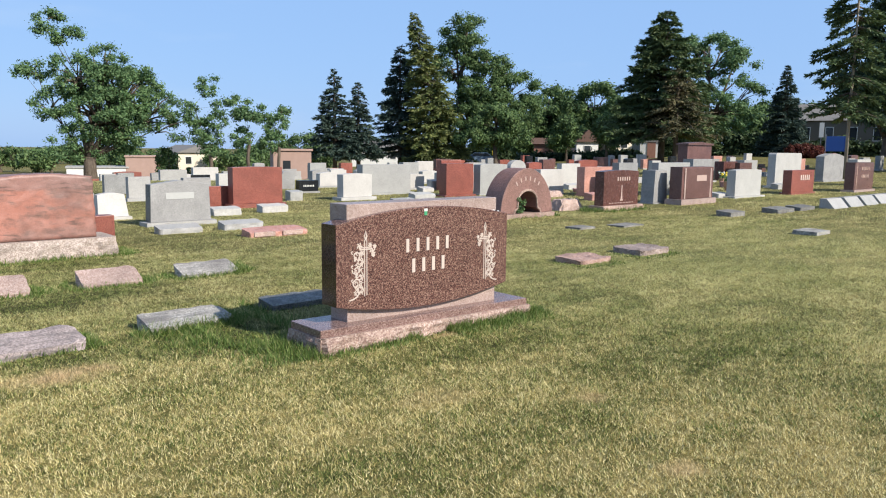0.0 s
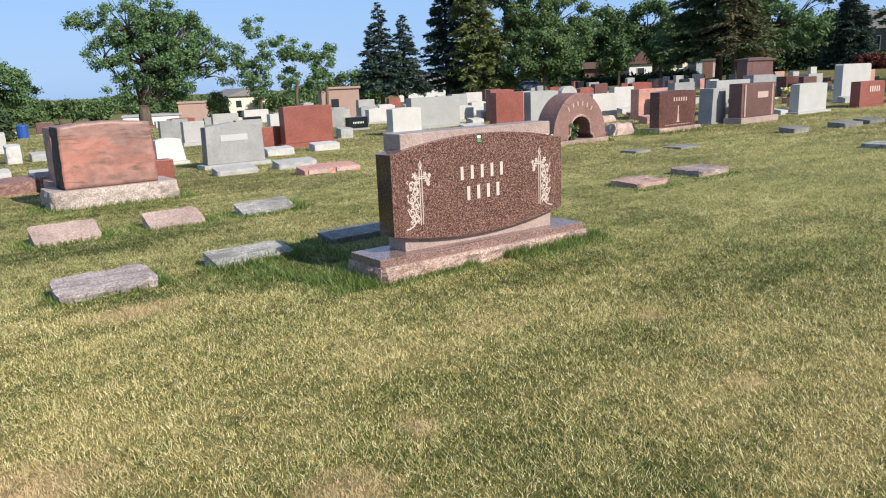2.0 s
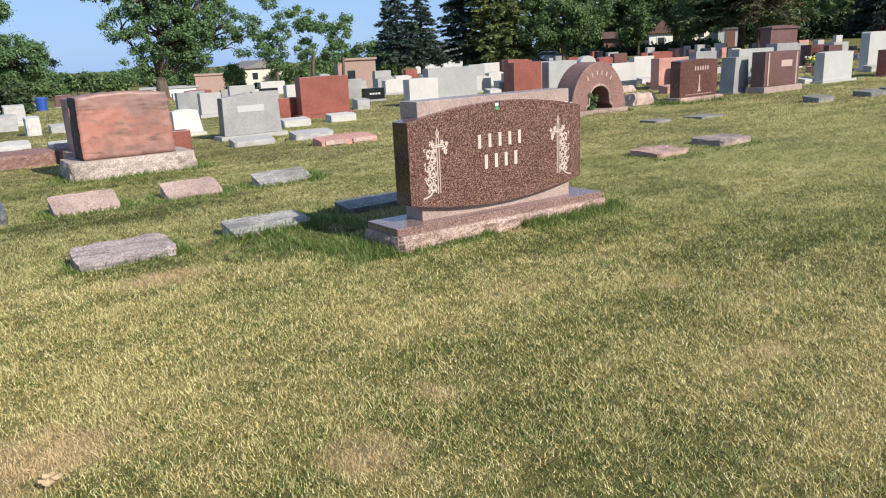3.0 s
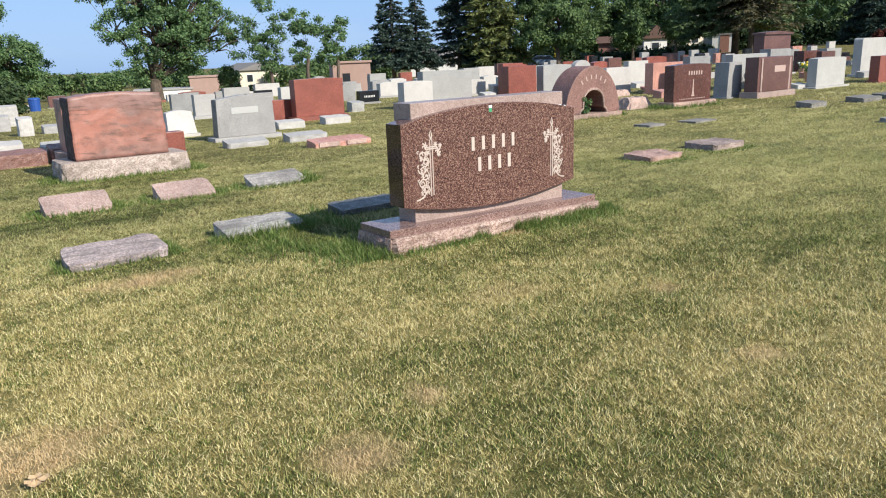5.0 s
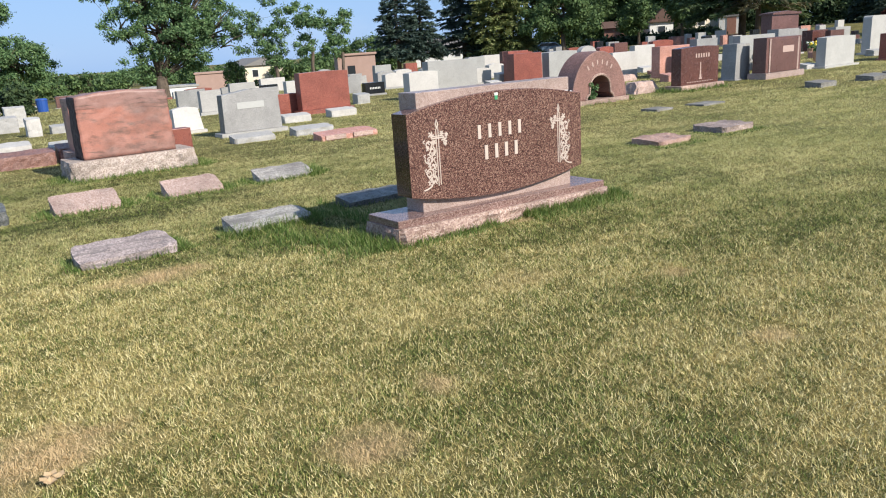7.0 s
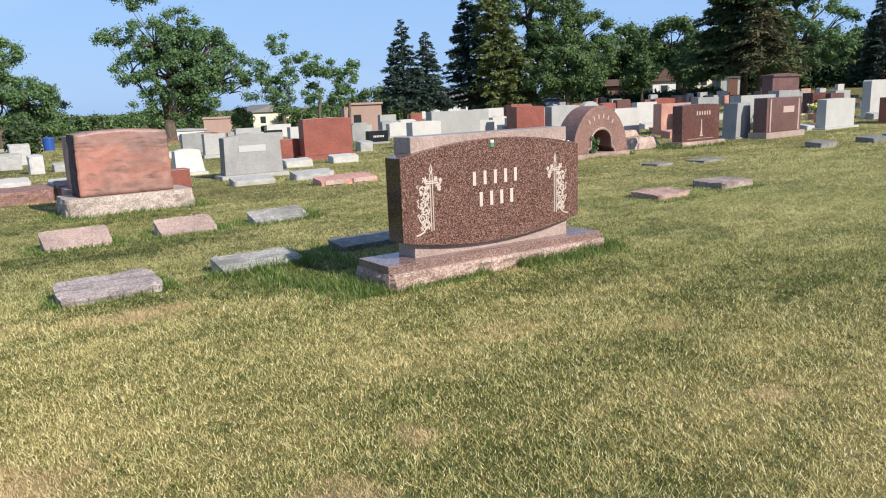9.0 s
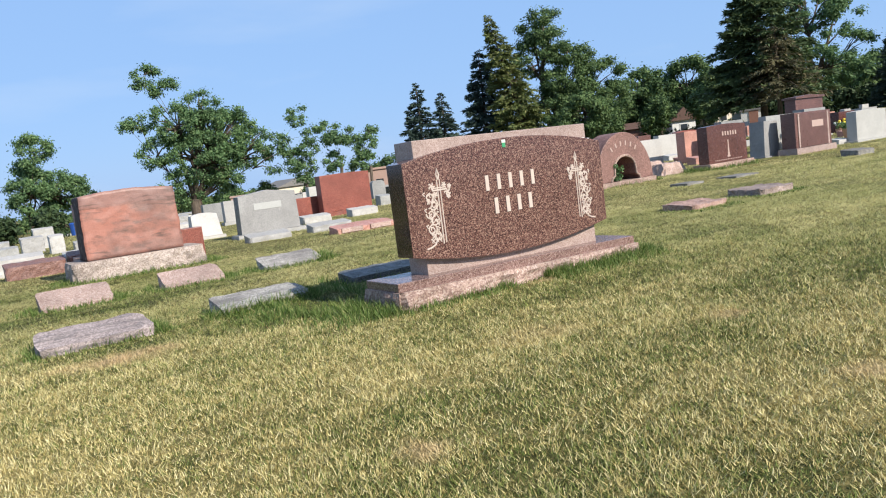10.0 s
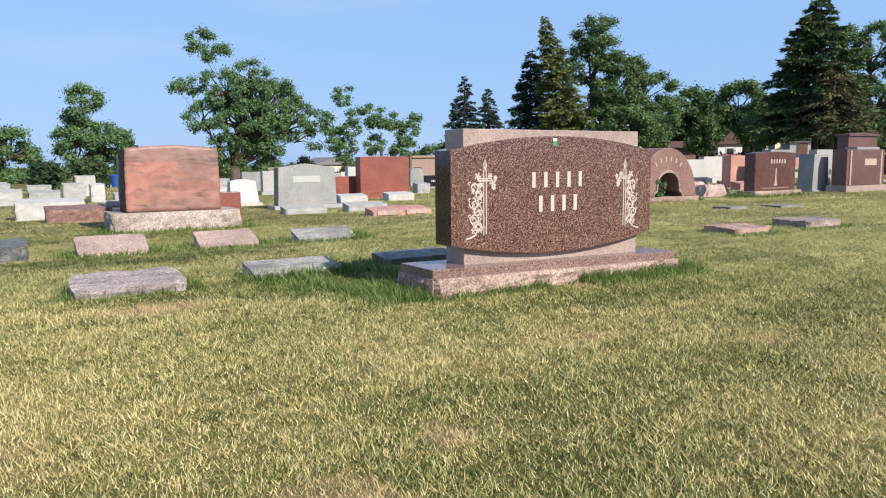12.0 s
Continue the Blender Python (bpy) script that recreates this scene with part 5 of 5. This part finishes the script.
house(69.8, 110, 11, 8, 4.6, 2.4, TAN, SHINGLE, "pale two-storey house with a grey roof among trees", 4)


def car(az, d, paint, label, turn=0.0):
    t = thing("car", *polar(az, d), None, -az + turn, label, "car", "parked cars")
    pts = [(-2.1, 0.25), (2.1, 0.25), (2.15, 0.75), (1.3, 0.95), (0.75, 1.42), (-1.1, 1.45), (-1.75, 0.98), (-2.15, 0.85)]
    part("body", slab(pts, 0, 1.7, 0.06), paint, t)
    part("side_window", slab([(-1.5, 0.98), (1.1, 0.98), (0.66, 1.34), (-1.05, 1.36)], -0.015, 0.01, 0), PANE, t, "dark side windows")
    for cx in (-1.3, 1.3):
        for cy in (-0.02, 1.5):
            bm = bmesh.new()
            tube([(cx, cy, 0.31), (cx, cy + 0.2, 0.31)], [0.31, 0.31], 16, bm)
            wh = part("wheel", bm, RUBBER, t)
            bm = bmesh.new()
            tube([(cx, cy - 0.012, 0.31), (cx, cy + 0.01, 0.31)], [0.18, 0.18], 12, bm)
            part("rim", bm, METAL, wh, "grey wheel rim")


car(44.6, 100, CARBLUE, "dark blue parked car behind the graves")

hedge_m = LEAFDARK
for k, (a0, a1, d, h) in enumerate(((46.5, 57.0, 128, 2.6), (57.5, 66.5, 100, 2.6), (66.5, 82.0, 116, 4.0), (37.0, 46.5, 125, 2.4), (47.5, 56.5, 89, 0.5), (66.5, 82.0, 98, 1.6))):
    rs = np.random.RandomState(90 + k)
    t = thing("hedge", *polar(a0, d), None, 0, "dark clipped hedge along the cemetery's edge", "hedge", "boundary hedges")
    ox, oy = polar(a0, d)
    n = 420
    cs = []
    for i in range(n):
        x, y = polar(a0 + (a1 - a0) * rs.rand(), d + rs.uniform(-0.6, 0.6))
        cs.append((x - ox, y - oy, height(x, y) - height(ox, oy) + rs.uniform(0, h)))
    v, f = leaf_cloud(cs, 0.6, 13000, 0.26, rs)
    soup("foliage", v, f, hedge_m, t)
    bm = bmesh.new()
    for i in range(24):
        x, y = polar(a0 + (a1 - a0) * (i + 0.5) / 24, d)
        zz = height(x, y) - height(ox, oy)
        tube([(x - ox, y - oy, zz - 0.2), (x - ox, y - oy, zz + h * 0.8)], [0.06, 0.02], 4, bm)
    part("stem", bm, BARK, t)

SG = thing("road_sign", *polar(45.55, 90), None, -45, "yellow diamond road sign on a grey post", "road sign")
part("post", box(-0.04, 0.04, 0, 0.06, -0.2, 2.6), METAL, SG)
b = box(-0.42, 0.42, -0.03, -0.005, -0.42, 0.42, 0.01)
bmesh.ops.rotate(b, verts=b.verts, matrix=Matrix.Rotation(radians(45), 3, "Y"))
bmesh.ops.translate(b, verts=b.verts, vec=(0, 0, 2.3))
part("plate", b, YELLOW, SG, "yellow diamond plate")
part("lower_plate", box(-0.3, 0.3, -0.03, -0.005, 1.1, 1.6, 0.01), YELLOW, SG, "small yellow plate")
BP = thing("notice_board", *polar(69.55, 84), None, -70, "blank blue board on two posts", "board")
part("board", box(-0.9, 0.9, -0.06, 0, 0.6, 2.1, 0.01), BLUE, BP, "bright blue panel")
for x in (-0.95, 0.95):
    part("post", box(x - 0.05, x + 0.05, -0.08, 0.02, -0.3, 2.3, 0.01), METAL, BP)
# Pole with a white banner only; it carries no lamp.
FP = thing("banner_pole", *polar(68.6, 86), None, -69, "white banner on a slim pole", "banner pole")
part("pole", box(-0.04, 0.04, 0, 0.08, -0.3, 3.6), METAL, FP)
part("banner", box(-0.22, 0.22, -0.03, -0.01, 2.0, 3.5, 0.005), SIDING, FP, "white hanging banner")
BIN = thing("rubbish_bin", 1.62, 26.5, None, 0, "low blue plastic rubbish bin among graves", "bin")
bm = bmesh.new()
tube([(0, 0, 0), (0, 0, 0.42)], [0.18, 0.2], 14, bm)
part("body", bm, BLUE, BIN)
bm = bmesh.new()
tube([(0, 0, 0.422), (0, 0, 0.46), (0, 0, 0.49)], [0.215, 0.21, 0.16], 14, bm)
part("lid", bm, BLUE, BIN, "blue lid")


# ---- grass ----
STONES = [(-0.18, 1.9, -0.07, 0.35), (-1.98, -1.28, 1.14, 1.46), (-0.92, -0.2, 1.23, 1.58), (0.19, 0.9, 1.41, 1.75)]


def patchy(x, y, cell, rs):
    """Soft random values over the plan, about one bump in each cell, from 0 to 1."""
    grid = rs.rand(256, 256)
    u, v = x / cell, y / cell
    i, j = np.floor(u).astype(int), np.floor(v).astype(int)
    a, b = u - i, v - j
    a, b = a * a * (3 - 2 * a), b * b * (3 - 2 * b)
    g = lambda p, q: grid[p % 256, q % 256]
    return (g(i, j) * (1 - a) + g(i + 1, j) * a) * (1 - b) + (g(i, j + 1) * (1 - a) + g(i + 1, j + 1) * a) * b


def blades(name, px, py, tall, width, rs, material, lean=0.5, swirl=0.0):
    """Thin leaning blades, one face each, standing at px, py; swirl makes neighbours lean alike."""
    n = len(px)
    a = rs.uniform(0, 2 * np.pi, n)
    if swirl:
        a = 4 * np.pi * patchy(px, py, 0.13, rs) + rs.normal(0, swirl, n)
    h = tall * rs.uniform(0.5, 1.3, n)
    bend = lean * h * rs.uniform(0.1, 1.3, n)
    b = a + rs.uniform(0.6, 2.4, n)
    pz = np.array([height(p, q) for p, q in zip(px, py)]) if np.hypot(px - EYE_X, py - EYE_Y).max() > 18 else np.zeros(n)
    base = np.stack([px, py, pz - 0.004], 1)
    side = np.stack([np.cos(b) * width / 2, np.sin(b) * width / 2, np.zeros(n)], 1)
    tip = base + np.stack([np.cos(a) * bend, np.sin(a) * bend, h], 1)
    v = np.stack([base - side, base + side, tip], 1).reshape(-1, 3)
    return soup(name, v, np.arange(n * 3).reshape(-1, 3), material)


def lawn_blades():
    rs = np.random.RandomState(7)
    xs, ys = [], []
    for r0, r1, density, a0, a1 in ((0.0, 1.2, 6000, -20, 95), (1.2, 2.8, 33000, -6, 84), (2.8, 4.4, 24000, -8, 84), (4.4, 6.6, 12500, -10, 84), (6.6, 10, 4600, -14, 86), (10, 17, 1100, -16, 86), (17, 30, 240, -16, 86), (30, 60, 36, -16, 86), (0.0, 3.0, 700, 95, 340), (3.0, 10, 110, 86, 346)):
        a0, a1 = radians(a0), radians(a1)
        n = int((a1 - a0) / 2 * (r1**2 - r0**2) * density)
        r = np.sqrt(rs.uniform(r0**2, r1**2, n)) * rs.normal(1, 0.04, n)
        a = rs.uniform(a0, a1, n) + rs.normal(0, 0.04, n)
        xs.append(EYE_X + r * np.sin(a))
        ys.append(EYE_Y + r * np.cos(a))
    x, y = np.concatenate(xs), np.concatenate(ys)
    keep = np.ones(len(x), bool)
    for x0, x1, y0, y1 in STONES:
        keep &= ~((x > x0) & (x < x1) & (y > y0) & (y < y1))
    x, y = x[keep], y[keep]
    tuft = 0.55 * patchy(x, y, 0.045, rs) + 0.45 * patchy(x, y, 0.16, rs)
    keep = rs.rand(len(x)) < 0.5 + 0.7 * tuft
    x, y, tuft = x[keep], y[keep], tuft[keep]
    far = np.hypot(x - EYE_X, y - EYE_Y)
    soft = far > 5.6 + rs.normal(0, 1.1, len(far))
    tall, wide = (0.0125 + 0.0011 * far) * (0.65 + 0.7 * tuft), 0.0036 + 0.0005 * far
    wisp = (rs.rand(len(far)) < 0.14) & (far < 7)  # a share of longer, thinner stalks
    tall, wide = np.where(wisp, tall * 1.9, tall), np.where(wisp, wide * 0.6, wide)
    for name, on, mat, text in (("lawn_blades", ~soft, BLADE, "short mown grass blades, green and straw-coloured"), ("distant_lawn", soft, FARBLADE, "mown grass farther off between the graves")):
        tagged(blades(name, x[on], y[on], tall[on], wide[on], rs, mat, 1.35 if mat is BLADE else 2.0, 1.9), text, "grass", kind="stuff")
    # longer unmown fringe round stones
    xs, ys, hs = [], [], []

    def fringe(x0, x1, y0, y1, count, out, tall, sides):
        for _ in range(count):
            s = sides[rs.randint(len(sides))]
            o = abs(rs.normal(0, out))
            if s in "fb":
                xs.append(rs.uniform(x0 - 0.05, x1 + 0.05))
                ys.append(y0 - o if s == "f" else y1 + o)
            else:
                xs.append(x0 - o if s == "l" else x1 + o)
                ys.append(rs.uniform(y0 - 0.05, y1 + 0.05))
            hs.append(0.85 * tall * math.exp(-o / (out * 2.2)))

    fringe(-0.18, 1.9, -0.07, 0.35, 700, 0.05, 0.055, "f")
    fringe(1.0, 1.98, -0.07, 0.35, 2600, 0.13, 0.105, "f")
    fringe(1.0, 1.12, -0.09, 0.35, 260, 0.05, 0.12, "f")
    fringe(0.3, 0.62, -0.09, 0.35, 420, 0.07, 0.085, "f")
    fringe(-0.22, 0.25, -0.09, 0.35, 500, 0.07, 0.075, "f")
    fringe(-0.18, 1.9, -0.07, 0.35, 1600, 0.24, 0.1, "lll")
    fringe(-0.18, 1.9, -0.07, 0.35, 1200, 0.08, 0.11, "r")
    fringe(-0.5, 0.0, 0.5, 1.2, 2400, 0.2, 0.1, "lfbr")
    fringe(-1.98, -1.28, 1.14, 1.46, 1100, 0.06, 0.075, "flrr")
    fringe(-0.92, -0.2, 1.23, 1.58, 2200, 0.08, 0.11, "fffrr")
    fringe(0.19, 0.9, 1.41, 1.75, 500, 0.06, 0.09, "fl")
    for x0 in (-1.78, -0.76, 0.22):
        fringe(x0, x0 + 0.66, 3.4, 3.7, 1100, 0.1, 0.075, "fflrr")
    fringe(-1.2, 0.4, 5.6, 6.2, 1500, 0.14, 0.09, "fflr")
    fringe(0.9, 1.0, 3.45, 3.7, 300, 0.08, 0.14, "rf")
    for x0, w in ((4.34, 0.62), (5.58, 0.7)):
        fringe(x0, x0 + w, 1.15, 1.62, 500, 0.06, 0.05, "flr")
    fringe(7.8, 9.5, 6.0, 6.5, 900, 0.1, 0.12, "fr")
    fringe(11.2, 12.9, 6.0, 6.5, 900, 0.12, 0.14, "fl")
    for wx, wy, wr in ((1.5, -2.89, 0.07), (0.67, -2.46, 0.05)):
        for _ in range(110):
            xs.append(wx + rs.normal(0, wr))
            ys.append(wy + rs.normal(0, wr))
            hs.append(0.022)
    x, y, h = np.array(xs), np.array(ys), np.array(hs)
    f = blades("long_grass", x, y, h, 0.006 + 0.0006 * np.hypot(x - EYE_X, y - EYE_Y), rs, LONGGRASS, 0.95)
    tagged(f, "longer green grass round the edges of stones", "grass", kind="stuff")


lawn_blades()


def dry_leaf(x, y, seed):
    """Four curled lobes round a stalk."""
    bm = bmesh.new()
    rs = random.Random(seed)
    for k in range(4):
        a = 1.57 * k + rs.uniform(-0.25, 0.25)
        r = rs.uniform(0.034, 0.046)
        rows = []
        for q, lift, w in ((0.1, 0.02, 0.4), (0.45, 0.013, 0.8), (0.8, 0.014, 0.7), (1.0, 0.02, 0.4)):
            rows.append([bm.verts.new((r * q * math.cos(a + s * w), r * q * math.sin(a + s * w), lift + 0.008 * abs(s))) for s in (-1, 0, 1)])
        for p, q in zip(rows, rows[1:]):
            for i in range(2):
                bm.faces.new((p[i], p[i + 1], q[i + 1], q[i]))
    bmesh.ops.recalc_face_normals(bm, faces=bm.faces)
    ob = part("dry_leaf", bm, plain("dry_leaf", (0.5, 0.36, 0.21), 0.8, 0.15, 30))
    ob.location = (x, y, 0.004)
    return tagged(ob, "curled dry tan leaf lying on the grass", "leaf")


dry_leaf(-2.585, -1.66, 3)
